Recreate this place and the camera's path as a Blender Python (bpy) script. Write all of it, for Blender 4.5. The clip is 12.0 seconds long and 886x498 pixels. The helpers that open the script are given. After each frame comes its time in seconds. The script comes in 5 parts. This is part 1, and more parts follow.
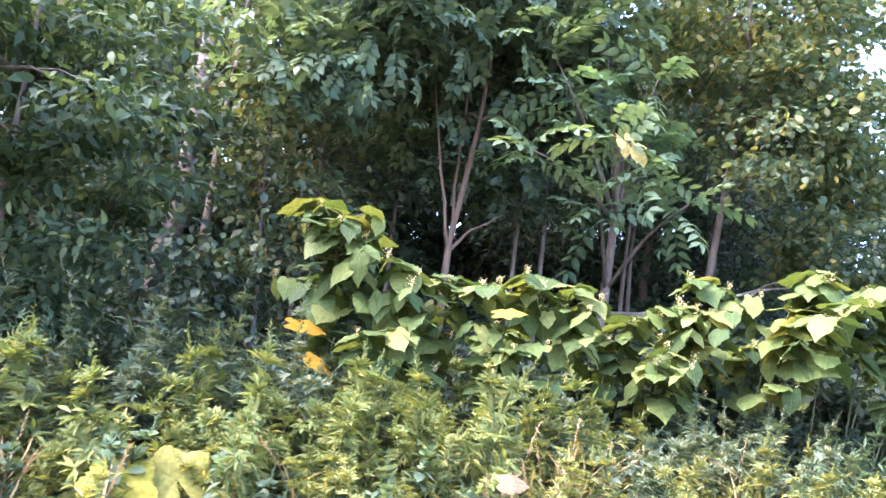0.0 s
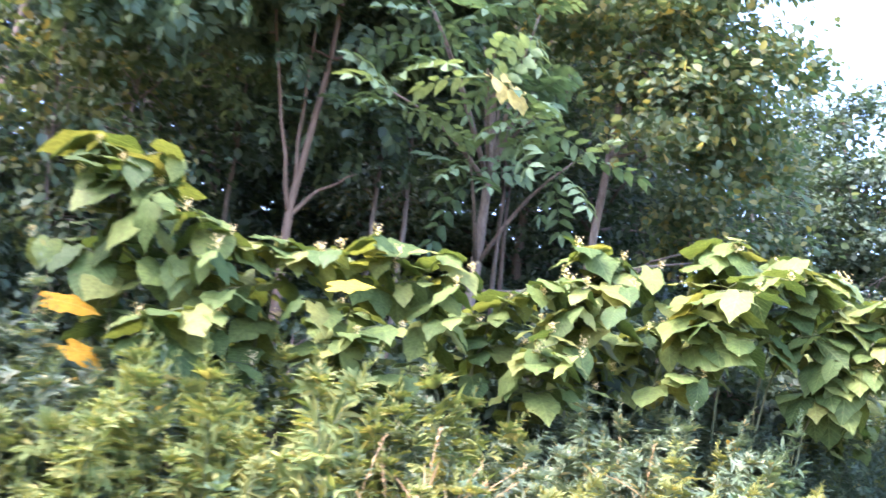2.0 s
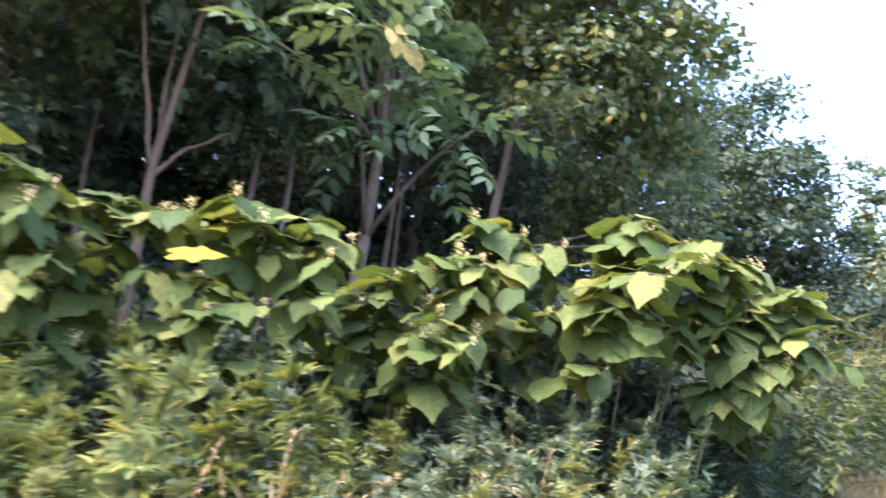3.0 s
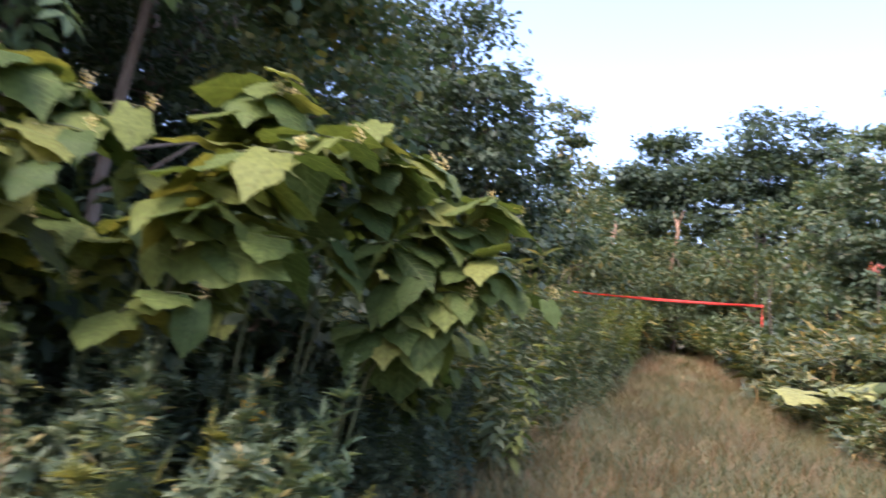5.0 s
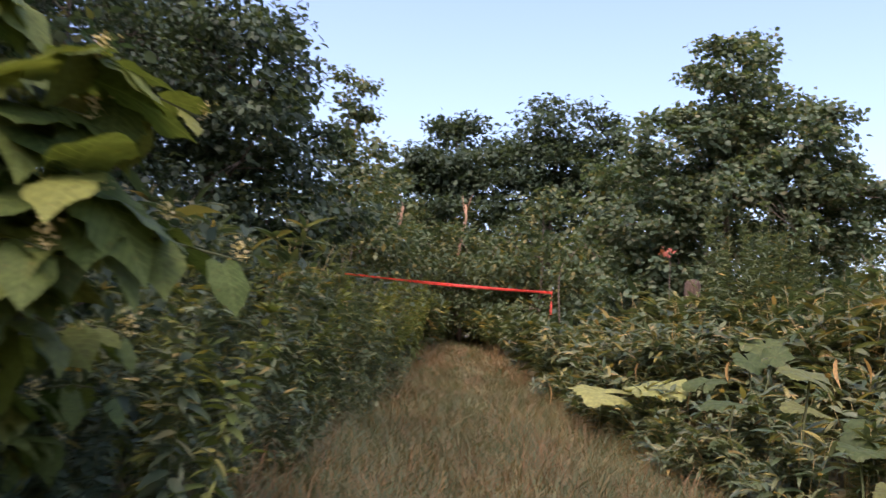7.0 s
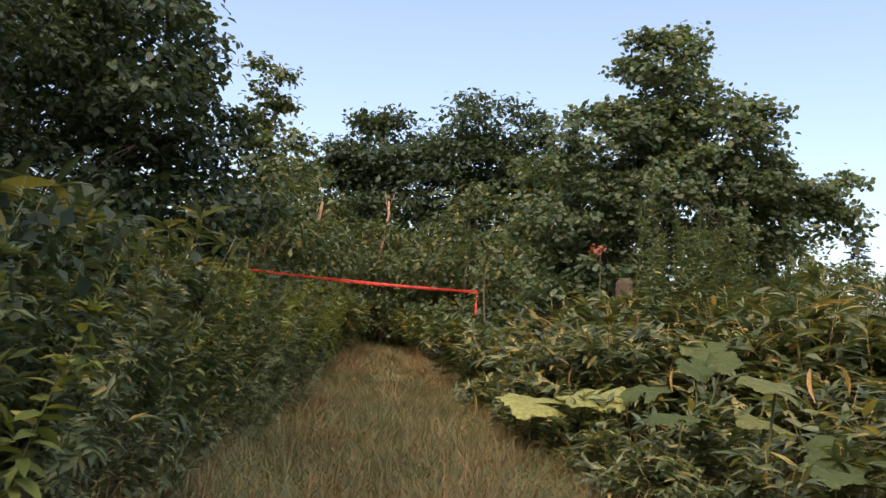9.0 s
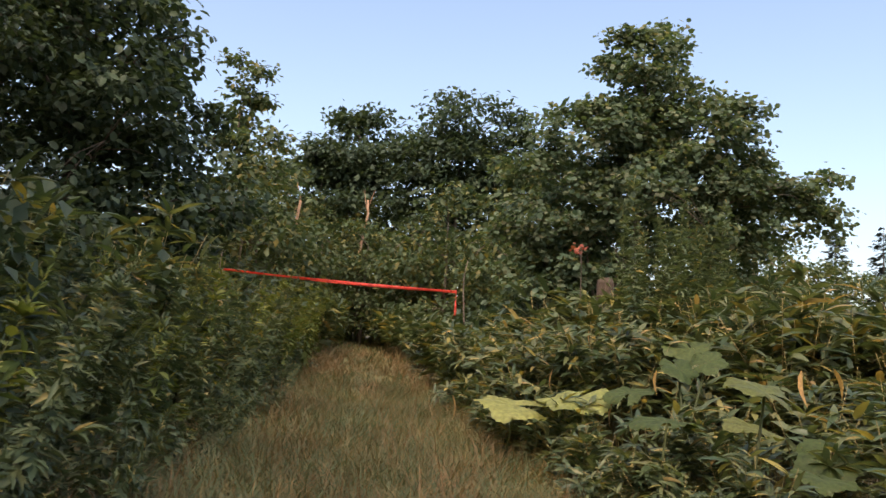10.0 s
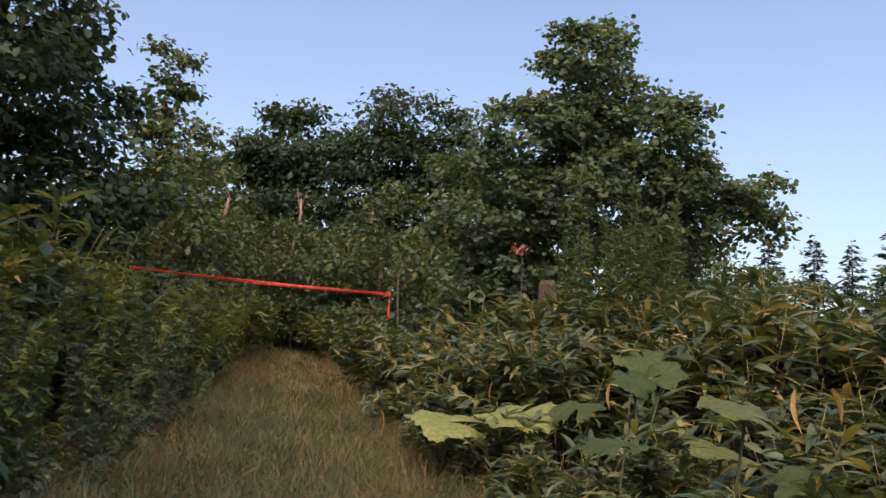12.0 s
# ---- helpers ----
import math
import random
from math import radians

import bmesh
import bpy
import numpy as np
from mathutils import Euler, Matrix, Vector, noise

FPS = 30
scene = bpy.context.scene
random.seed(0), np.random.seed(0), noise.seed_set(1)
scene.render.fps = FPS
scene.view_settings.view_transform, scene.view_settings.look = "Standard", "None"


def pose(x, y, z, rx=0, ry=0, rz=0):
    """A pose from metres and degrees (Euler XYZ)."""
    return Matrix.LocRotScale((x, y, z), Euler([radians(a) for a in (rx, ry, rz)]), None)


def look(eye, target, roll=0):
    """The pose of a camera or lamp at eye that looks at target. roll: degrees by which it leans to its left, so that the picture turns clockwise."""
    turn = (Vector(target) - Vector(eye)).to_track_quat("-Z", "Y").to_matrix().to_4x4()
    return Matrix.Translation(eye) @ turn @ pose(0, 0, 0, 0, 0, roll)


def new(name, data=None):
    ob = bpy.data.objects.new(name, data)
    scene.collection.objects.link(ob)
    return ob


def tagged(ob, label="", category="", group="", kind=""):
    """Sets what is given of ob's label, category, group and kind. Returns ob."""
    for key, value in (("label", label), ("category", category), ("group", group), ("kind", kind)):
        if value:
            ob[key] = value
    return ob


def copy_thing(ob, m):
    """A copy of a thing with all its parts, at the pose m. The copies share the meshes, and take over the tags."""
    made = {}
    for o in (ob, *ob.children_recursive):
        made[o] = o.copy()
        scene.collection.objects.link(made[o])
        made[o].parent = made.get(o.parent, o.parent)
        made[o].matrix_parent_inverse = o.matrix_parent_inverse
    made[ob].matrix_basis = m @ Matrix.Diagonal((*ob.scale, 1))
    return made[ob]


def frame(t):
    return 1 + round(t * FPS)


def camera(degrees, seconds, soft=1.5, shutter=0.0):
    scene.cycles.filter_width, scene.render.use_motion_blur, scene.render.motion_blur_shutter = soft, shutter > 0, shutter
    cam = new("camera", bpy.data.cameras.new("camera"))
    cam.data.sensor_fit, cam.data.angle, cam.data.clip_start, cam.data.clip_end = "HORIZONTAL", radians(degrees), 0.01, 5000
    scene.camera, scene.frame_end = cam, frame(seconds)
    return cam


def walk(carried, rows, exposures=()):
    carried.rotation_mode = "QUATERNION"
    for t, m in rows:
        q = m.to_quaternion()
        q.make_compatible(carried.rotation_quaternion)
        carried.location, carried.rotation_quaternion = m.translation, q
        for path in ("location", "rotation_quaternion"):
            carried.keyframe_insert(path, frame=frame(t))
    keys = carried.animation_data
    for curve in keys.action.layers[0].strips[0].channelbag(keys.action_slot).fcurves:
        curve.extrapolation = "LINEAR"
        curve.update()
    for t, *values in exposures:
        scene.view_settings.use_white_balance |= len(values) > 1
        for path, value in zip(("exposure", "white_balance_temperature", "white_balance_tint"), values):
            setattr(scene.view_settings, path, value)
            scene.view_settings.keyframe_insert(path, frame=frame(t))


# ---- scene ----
# ---- camera and walk ----
cam = camera(54.6, 12.0, soft=1.5, shutter=0.7)
METRES, EYE, TILT, LEAN, TURN = 10.0, 1.5, 0.0, 0.0, -26.6
ROWS = [
    (0.0, 0.0, 0.0, 0.0, -0.95, 10.83, -4.99),
    (0.5, 0.0013, 0.0183, 0.0019, -1.87, 11.05, -5.13),
    (1.0, 0.0065, 0.0526, 0.0043, -3.45, 11.03, -4.77),
    (1.5, 0.0191, 0.1151, 0.0082, -6.24, 11.05, -4.21),
    (2.0, 0.0359, 0.1832, 0.0152, -9.45, 10.55, -3.98),
    (2.5, 0.0472, 0.226, 0.0202, -12.6, 10.15, -4.51),
    (4.5, 0.1757, 0.3966, 0.0334, -29.83, 7.99, -3.91),
    (5.0, 0.2139, 0.4387, 0.0361, -34.99, 7.02, -4.17),
    (5.5, 0.2556, 0.4722, 0.0392, -39.13, 6.59, -3.55),
    (6.0, 0.2997, 0.5082, 0.0422, -42.91, 6.61, -3.16),
    (6.5, 0.3531, 0.5559, 0.0456, -46.33, 7.09, -3.51),
    (7.0, 0.4094, 0.6028, 0.0481, -48.87, 7.19, -3.61),
    (9.0, 0.5018, 0.6682, 0.0553, -53.92, 7.5, -3.41),
    (9.5, 0.513, 0.6747, 0.0562, -54.51, 7.49, -3.29),
    (10.0, 0.5256, 0.6816, 0.0572, -55.21, 7.57, -3.21),
    (10.5, 0.5414, 0.6903, 0.0585, -56.16, 7.76, -3.15),
    (11.0, 0.5621, 0.7024, 0.0602, -57.35, 7.92, -3.22),
    (11.5, 0.5868, 0.7165, 0.0625, -58.52, 7.99, -3.27),
    (12.0, 0.6113, 0.731, 0.0642, -59.41, 8.04, -3.27),
]
EXPOSURES = [(0.0, 3.45, 5350, 31), (0.5, 3.55, 5350, 31), (1.5, 3.6, 5350, 31), (2.7, 3.1, 5450, 30), (4.3, 1.7, 5700, 28), (5.5, 1.65, 5900, 30), (6.5, 1.4, 6150, 30), (7.2, 0.86, 6350, 29), (8.8, 0.77, 7000, 19), (10.0, 0.72, 7050, 17), (10.5, 0.75, 7000, 17), (11.0, 0.45, 6800, 18), (11.5, 0.23, 6700, 18), (12.0, 0.38, 6700, 18)]
walk(cam, [(t, pose(0, 0, EYE, TILT, LEAN, TURN) @ pose(METRES * x, METRES * y, METRES * z, 90 + pitch, roll, yaw)) for t, x, y, z, yaw, pitch, roll in ROWS], EXPOSURES)

# ---- sky and sun: a low sun veiled by haze, behind the far walker ----
SUN_FROM = Vector((-0.56, 0.10, 0.82)).normalized()
world = bpy.data.worlds.new("evening_sky")
scene.world = world
world.use_nodes = True
wn = world.node_tree.nodes
sky = wn.new("ShaderNodeTexSky")
sky.sky_type = 'NISHITA'
sky.sun_disc = False
sky.sun_elevation = math.asin(SUN_FROM.z)
sky.sun_rotation = math.atan2(SUN_FROM.x, SUN_FROM.y)
sky.air_density, sky.dust_density, sky.ozone_density = 1.0, 3.2, 1.0
wn["Background"].inputs["Strength"].default_value = 0.205
haze = wn.new("ShaderNodeMix")
haze.data_type, haze.blend_type = 'RGBA', 'MULTIPLY'
haze.inputs["Factor"].default_value = 1.0
haze.inputs[7].default_value = (0.99, 1.0, 0.985, 1.0)
world.node_tree.links.new(sky.outputs["Color"], haze.inputs[6])
world.node_tree.links.new(haze.outputs[2], wn["Background"].inputs["Color"])
sun_data = bpy.data.lights.new("sun", 'SUN')
sun_data.energy, sun_data.angle, sun_data.color = 2.3, radians(44), (1.0, 0.86, 0.66)
sun = new("sun", sun_data)
sun.matrix_world = look(SUN_FROM * 40, (0, 0, 0))


# ---- materials ----
def nodes_of(name):
    m = bpy.data.materials.new(name)
    m.use_nodes = True
    nt = m.node_tree
    nt.nodes.clear()
    return m, nt, nt.nodes.new("ShaderNodeOutputMaterial")


def ramp_node(nt, cols):
    r = nt.nodes.new("ShaderNodeValToRGB")
    el = r.color_ramp.elements
    while len(el) < len(cols):
        el.new(0.5)
    for i, (p, c) in enumerate(cols):
        el[i].position, el[i].color = p, (*c, 1)
    return r


def leaf_mat(name, cols, single=False, rough=0.5, thin=0.35, veins=0.0, spots=0.0, spec=0.35, cool=0.2):
    """Foliage: colour varies from leaf to leaf and softly over each leaf; light shines through it."""
    m, nt, out = nodes_of(name)
    N, L = nt.nodes, nt.links
    if single:
        rnd = N.new("ShaderNodeObjectInfo").outputs["Random"]
    else:
        rnd = N.new("ShaderNodeNewGeometry").outputs["Random Per Island"]
    ramp = ramp_node(nt, [(p, (c[0] * 0.79 + 0.04 * c[1], c[1] * 0.74, c[2] * 0.78 + cool * min(c[1], 0.25) * (c[0] < c[1]))) for p, c in cols])
    L.new(rnd, ramp.inputs[0])
    tc = N.new("ShaderNodeTexCoord").outputs["Object"]
    nz = N.new("ShaderNodeTexNoise")
    nz.inputs["Scale"].default_value = 9 if single else 0.9
    nz.inputs["Detail"].default_value = 4
    L.new(tc, nz.inputs["Vector"])
    tone = N.new("ShaderNodeMapRange")
    tone.inputs["From Min"].default_value, tone.inputs["From Max"].default_value = 0.3, 0.7
    tone.inputs["To Min"].default_value, tone.inputs["To Max"].default_value = 0.72, 1.28
    L.new(nz.outputs["Fac"], tone.inputs["Value"])
    mul = N.new("ShaderNodeMix")
    mul.data_type, mul.blend_type = 'RGBA', 'MULTIPLY'
    mul.inputs["Factor"].default_value = 1
    L.new(ramp.outputs["Color"], mul.inputs["A"])
    L.new(tone.outputs["Result"], mul.inputs["B"])
    col = mul.outputs["Result"]
    height = None
    if veins:
        sep = N.new("ShaderNodeSeparateXYZ")
        L.new(tc, sep.inputs[0])

        def op(kind, a, b=None):
            n = N.new("ShaderNodeMath")
            n.operation = kind
            for i, v in enumerate((a, b)):
                if v is None:
                    continue
                if isinstance(v, (int, float)):
                    n.inputs[i].default_value = v
                else:
                    L.new(v, n.inputs[i])
            return n.outputs[0]
        ax = op('ABSOLUTE', sep.outputs["X"])
        wave = op('SINE', op('MULTIPLY', op('SUBTRACT', sep.outputs["Y"], op('MULTIPLY', ax, 0.9)), 52.0))
        side = op('GREATER_THAN', wave, 0.93)
        mid = op('LESS_THAN', ax, 0.012)
        height = op('MAXIMUM', side, mid)
        vm = N.new("ShaderNodeMix")
        vm.data_type = 'RGBA'
        L.new(op('MULTIPLY', height, veins), vm.inputs["Factor"])
        L.new(col, vm.inputs["A"])
        vm.inputs["B"].default_value = (0.30, 0.36, 0.13, 1)
        col = vm.outputs["Result"]
    if spots:
        sn = N.new("ShaderNodeTexNoise")
        sn.inputs["Scale"].default_value = 14
        sn.inputs["Detail"].default_value = 2
        L.new(tc, sn.inputs["Vector"])
        sr = N.new("ShaderNodeMapRange")
        sr.inputs["From Min"].default_value, sr.inputs["From Max"].default_value = 0.66, 0.72
        sr.inputs["To Max"].default_value = spots
        L.new(sn.outputs["Fac"], sr.inputs["Value"])
        sm = N.new("ShaderNodeMix")
        sm.data_type = 'RGBA'
        L.new(sr.outputs["Result"], sm.inputs["Factor"])
        L.new(col, sm.inputs["A"])
        sm.inputs["B"].default_value = (0.20, 0.11, 0.03, 1)
        col = sm.outputs["Result"]
    p = N.new("ShaderNodeBsdfPrincipled")
    p.inputs["Roughness"].default_value = rough
    p.inputs["Specular IOR Level"].default_value = spec
    L.new(col, p.inputs["Base Color"])
    if height is not None:
        b = N.new("ShaderNodeBump")
        b.inputs["Strength"].default_value, b.inputs["Distance"].default_value = 0.3, 0.004
        b.invert = True
        L.new(height, b.inputs["Height"])
        L.new(b.outputs["Normal"], p.inputs["Normal"])
    tr = N.new("ShaderNodeBsdfTranslucent")
    warm = N.new("ShaderNodeMix")
    warm.data_type, warm.blend_type = 'RGBA', 'MULTIPLY'
    warm.inputs["Factor"].default_value = 1
    warm.inputs["B"].default_value = (1.45, 1.36, 0.62, 1)
    L.new(col, warm.inputs["A"])
    L.new(warm.outputs["Result"], tr.inputs["Color"])
    mx = N.new("ShaderNodeMixShader")
    mx.inputs[0].default_value = thin
    L.new(p.outputs[0], mx.inputs[1])
    L.new(tr.outputs[0], mx.inputs[2])
    L.new(mx.outputs[0], out.inputs["Surface"])
    return m


def solid_mat(name, cols, scale=8.0, rough=0.85, bump=0.4, stretch=(1, 1, 1), dist=0.01):
    """Bark, soil, cloth: two scales of noise through a colour ramp, with relief."""
    m, nt, out = nodes_of(name)
    N, L = nt.nodes, nt.links
    tc = N.new("ShaderNodeTexCoord").outputs["Object"]
    mp = N.new("ShaderNodeMapping")
    mp.inputs["Scale"].default_value = stretch
    L.new(tc, mp.inputs["Vector"])
    a = N.new("ShaderNodeTexNoise")
    a.inputs["Scale"].default_value, a.inputs["Detail"].default_value = scale, 8
    b = N.new("ShaderNodeTexNoise")
    b.inputs["Scale"].default_value, b.inputs["Detail"].default_value = scale * 0.13, 3
    L.new(mp.outputs[0], a.inputs["Vector"])
    L.new(mp.outputs[0], b.inputs["Vector"])
    mix = N.new("ShaderNodeMath")
    mix.operation = 'ADD'
    L.new(a.outputs["Fac"], mix.inputs[0])
    L.new(b.outputs["Fac"], mix.inputs[1])
    half = N.new("ShaderNodeMath")
    half.operation = 'MULTIPLY'
    half.inputs[1].default_value = 0.5
    L.new(mix.outputs[0], half.inputs[0])
    ramp = ramp_node(nt, cols)
    L.new(half.outputs[0], ramp.inputs[0])
    p = N.new("ShaderNodeBsdfPrincipled")
    p.inputs["Roughness"].default_value = rough
    p.inputs["Specular IOR Level"].default_value = 0.25
    L.new(ramp.outputs["Color"], p.inputs["Base Color"])
    bp = N.new("ShaderNodeBump")
    bp.inputs["Strength"].default_value, bp.inputs["Distance"].default_value = bump, dist
    L.new(a.outputs["Fac"], bp.inputs["Height"])
    L.new(bp.outputs["Normal"], p.inputs["Normal"])
    L.new(p.outputs[0], out.inputs["Surface"])
    return m


KNOT = leaf_mat("knotweed_leaf", [(0, (0.044, 0.088, 0.010)), (0.5, (0.092, 0.148, 0.014)), (0.85, (0.152, 0.205, 0.018)), (1, (0.20, 0.23, 0.022))], True, 0.6, 0.30, 0.18, 0.3, 0.15, cool=0.11)
KNOT_YELLOW = leaf_mat("yellowed_leaf", [(0, (0.30, 0.27, 0.02)), (0.6, (0.34, 0.27, 0.02)), (1, (0.26, 0.26, 0.03))], True, 0.6, 0.3, 0.3, 0.6, 0.15)
KNOT_ORANGE = leaf_mat("orange_leaf", [(0, (0.36, 0.19, 0.006)), (1, (0.36, 0.21, 0.010))], True, 0.7, 0.25, 0.2, 0.4, 0.1)
FUKI = leaf_mat("butterbur_leaf", [(0, (0.058, 0.100, 0.004)), (0.6, (0.092, 0.140, 0.006)), (1, (0.16, 0.195, 0.010))], True, 0.55, 0.36, 0.0, 0.6, spec=0.25)
FUKI_YELLOW = leaf_mat("butterbur_leaf_yellow", [(0, (0.25, 0.31, 0.025)), (1, (0.31, 0.34, 0.030))], True, 0.5, 0.3, 0.0, 0.5)
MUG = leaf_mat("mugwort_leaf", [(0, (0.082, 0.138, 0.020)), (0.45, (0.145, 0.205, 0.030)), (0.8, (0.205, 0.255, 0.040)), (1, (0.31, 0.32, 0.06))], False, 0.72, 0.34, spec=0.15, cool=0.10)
# lighter copy of the mugwort leaf, with sunlight put into the colour
MUG_SUNLIT = leaf_mat("sunlit_mugwort_leaf", [(0, (0.12, 0.17, 0.028)), (0.5, (0.18, 0.225, 0.036)), (0.85, (0.25, 0.275, 0.045)), (1, (0.38, 0.35, 0.07))], False, 0.72, 0.34, spec=0.15, cool=0.10)
# hedge green; on mugwort it is the shaded copy, shade put into the colour
MUG_DARK = leaf_mat("hedge_and_shaded_leaf", [(0, (0.055, 0.100, 0.026)), (0.5, (0.098, 0.158, 0.036)), (0.9, (0.165, 0.215, 0.046)), (1, (0.36, 0.31, 0.10))], False, 0.5, 0.3, spec=0.3)
SASA = leaf_mat("bamboo_leaf", [(0, (0.045, 0.088, 0.018)), (0.45, (0.088, 0.142, 0.026)), (0.86, (0.160, 0.200, 0.034)), (0.96, (0.30, 0.28, 0.07)), (1, (0.46, 0.34, 0.14))], False, 0.42, 0.32, spec=0.4)
DRY_BAMBOO = leaf_mat("dry_bamboo_leaf", [(0, (0.62, 0.40, 0.13)), (1, (0.55, 0.36, 0.15))], True, 0.6, 0.25)
OAK = leaf_mat("oak_leaf", [(0, (0.046, 0.090, 0.018)), (0.5, (0.078, 0.130, 0.024)), (0.85, (0.128, 0.172, 0.034)), (1, (0.23, 0.21, 0.06))], False, 0.55, 0.34, spec=0.25)
PALE = leaf_mat("pale_round_leaf", [(0, (0.052, 0.105, 0.030)), (0.5, (0.090, 0.155, 0.044)), (0.85, (0.150, 0.215, 0.062)), (1, (0.22, 0.24, 0.07))], False, 0.6, 0.4, spec=0.3)
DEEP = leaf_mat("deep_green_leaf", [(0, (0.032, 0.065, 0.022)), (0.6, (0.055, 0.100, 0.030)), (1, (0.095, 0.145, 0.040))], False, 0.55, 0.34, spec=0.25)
ASH = leaf_mat("ash_leaf", [(0, (0.066, 0.125, 0.036)), (0.6, (0.105, 0.180, 0.046)), (1, (0.160, 0.235, 0.055))], False, 0.58, 0.38, spec=0.2)
WALNUT = leaf_mat("walnut_leaf", [(0, (0.085, 0.165, 0.045)), (0.6, (0.130, 0.225, 0.055)), (1, (0.19, 0.29, 0.065))], True, 0.58, 0.38, spec=0.2)
WALNUT_YELLOW = leaf_mat("walnut_leaf_yellow", [(0, (0.52, 0.48, 0.15)), (1, (0.56, 0.50, 0.16))], True, 0.6, 0.3, spec=0.15)
LINDEN = leaf_mat("linden_leaf", [(0, (0.066, 0.130, 0.032)), (0.5, (0.118, 0.185, 0.042)), (0.85, (0.20, 0.25, 0.055)), (1, (0.34, 0.31, 0.08))], False, 0.62, 0.45, spec=0.22)
VINE = leaf_mat("shrub_leaf", [(0, (0.026, 0.056, 0.010)), (0.6, (0.046, 0.088, 0.014)), (0.9, (0.09, 0.145, 0.020)), (1, (0.15, 0.21, 0.026))], False, 0.62, 0.38, spec=0.2)
NEEDLE = leaf_mat("spruce_needle", [(0, (0.022, 0.042, 0.022)), (1, (0.045, 0.070, 0.032))], False, 0.7, 0.1)
GRASS = leaf_mat("dry_grass", [(0, (0.17, 0.140, 0.045)), (0.18, (0.24, 0.190, 0.065)), (0.32, (0.120, 0.160, 0.034)), (0.86, (0.080, 0.142, 0.028)), (1, (0.33, 0.210, 0.090))], False, 0.7, 0.25)
STRAW = leaf_mat("straw_stalk", [(0, (0.40, 0.32, 0.14)), (0.6, (0.34, 0.23, 0.10)), (1, (0.36, 0.34, 0.15))], False, 0.7, 0.2)
STRAW_RED = leaf_mat("reddish_stalk", [(0, (0.18, 0.115, 0.05)), (1, (0.26, 0.18, 0.08))], False, 0.7, 0.2)
FLOWER = leaf_mat("cream_flower", [(0, (0.62, 0.60, 0.24)), (1, (0.75, 0.70, 0.36))], False, 0.7, 0.3)
RED_LEAF = leaf_mat("red_leaf", [(0, (0.38, 0.10, 0.06)), (1, (0.48, 0.20, 0.11))], False, 0.6, 0.3)
DEAD_LEAF = leaf_mat("dead_leaf", [(0, (0.17, 0.10, 0.05)), (1, (0.20, 0.125, 0.07))], True, 0.8, 0.15, 0.2, 0.0, 0.1)
STEM = solid_mat("green_stem", [(0.3, (0.045, 0.07, 0.022)), (0.7, (0.09, 0.085, 0.035))], 20, 0.6, 0.2)
CULM = solid_mat("bamboo_culm", [(0.3, (0.16, 0.15, 0.05)), (0.7, (0.34, 0.24, 0.11))], 20, 0.55, 0.2)
BARK = solid_mat("grey_brown_bark", [(0.3, (0.075, 0.055, 0.042)), (0.55, (0.16, 0.125, 0.095)), (0.75, (0.25, 0.21, 0.17))], 14, 0.9, 0.8, (3, 3, 0.6), 0.02)
ASH_BARK = solid_mat("pale_brown_bark", [(0.3, (0.085, 0.055, 0.035)), (0.6, (0.165, 0.11, 0.07)), (0.8, (0.23, 0.175, 0.12))], 14, 0.85, 0.6, (3, 3, 0.6), 0.015)
BIRCH = solid_mat("birch_bark", [(0.38, (0.04, 0.033, 0.03)), (0.5, (0.13, 0.10, 0.085)), (0.8, (0.26, 0.21, 0.19))], 9, 0.7, 0.4, (1, 1, 3), 0.01)
DEADWOOD = solid_mat("bare_dead_wood", [(0.35, (0.16, 0.09, 0.055)), (0.55, (0.33, 0.20, 0.12)), (0.75, (0.42, 0.30, 0.21))], 10, 0.8, 0.6, (3, 3, 0.5), 0.02)
CUTWOOD = solid_mat("weathered_stump", [(0.35, (0.045, 0.032, 0.022)), (0.65, (0.10, 0.07, 0.05))], 12, 0.9, 0.8, (4, 4, 0.6), 0.02)
SOIL = solid_mat("meadow_soil", [(0.35, (0.075, 0.060, 0.030)), (0.5, (0.12, 0.095, 0.042)), (0.65, (0.085, 0.085, 0.032))], 5, 0.95, 0.8, dist=0.03)
TAPE = leaf_mat("red_tape", [(0, (1.0, 0.13, 0.08)), (1, (1.0, 0.15, 0.09))], True, 0.35, 0.3, spec=0.5)

# ---- mesh tools ----
UP = np.array((0.0, 0.0, 1.0))


def rng_of(seed):
    return np.random.default_rng(seed)


def unit(a):
    return a / np.maximum(np.linalg.norm(a, axis=-1, keepdims=True), 1e-9)


def tri_mesh(name, V, F, mat, smooth=True):
    me = bpy.data.meshes.new(name)
    V, F = np.asarray(V, dtype=np.float32), np.asarray(F, dtype=np.int32)
    me.vertices.add(len(V))
    me.vertices.foreach_set("co", V.ravel())
    me.loops.add(F.size)
    me.loops.foreach_set("vertex_index", F.ravel())
    me.polygons.add(len(F))
    me.polygons.foreach_set("loop_start", np.arange(0, F.size, 3, dtype=np.int32))
    me.polygons.foreach_set("use_smooth", np.full(len(F), smooth))
    me.update(calc_edges=True)
    me.materials.append(mat)
    return me


def part(name, me, parent=None, label=""):
    ob = new(name, me)
    if parent is not None:
        ob.parent = parent
    if label:
        tagged(ob, label)
    return ob


def join(pieces):
    Vs, Fs, n = [], [], 0
    for V, F in pieces:
        Vs.append(V)
        Fs.append(F + n)
        n += len(V)
    return np.concatenate(Vs), np.concatenate(Fs)


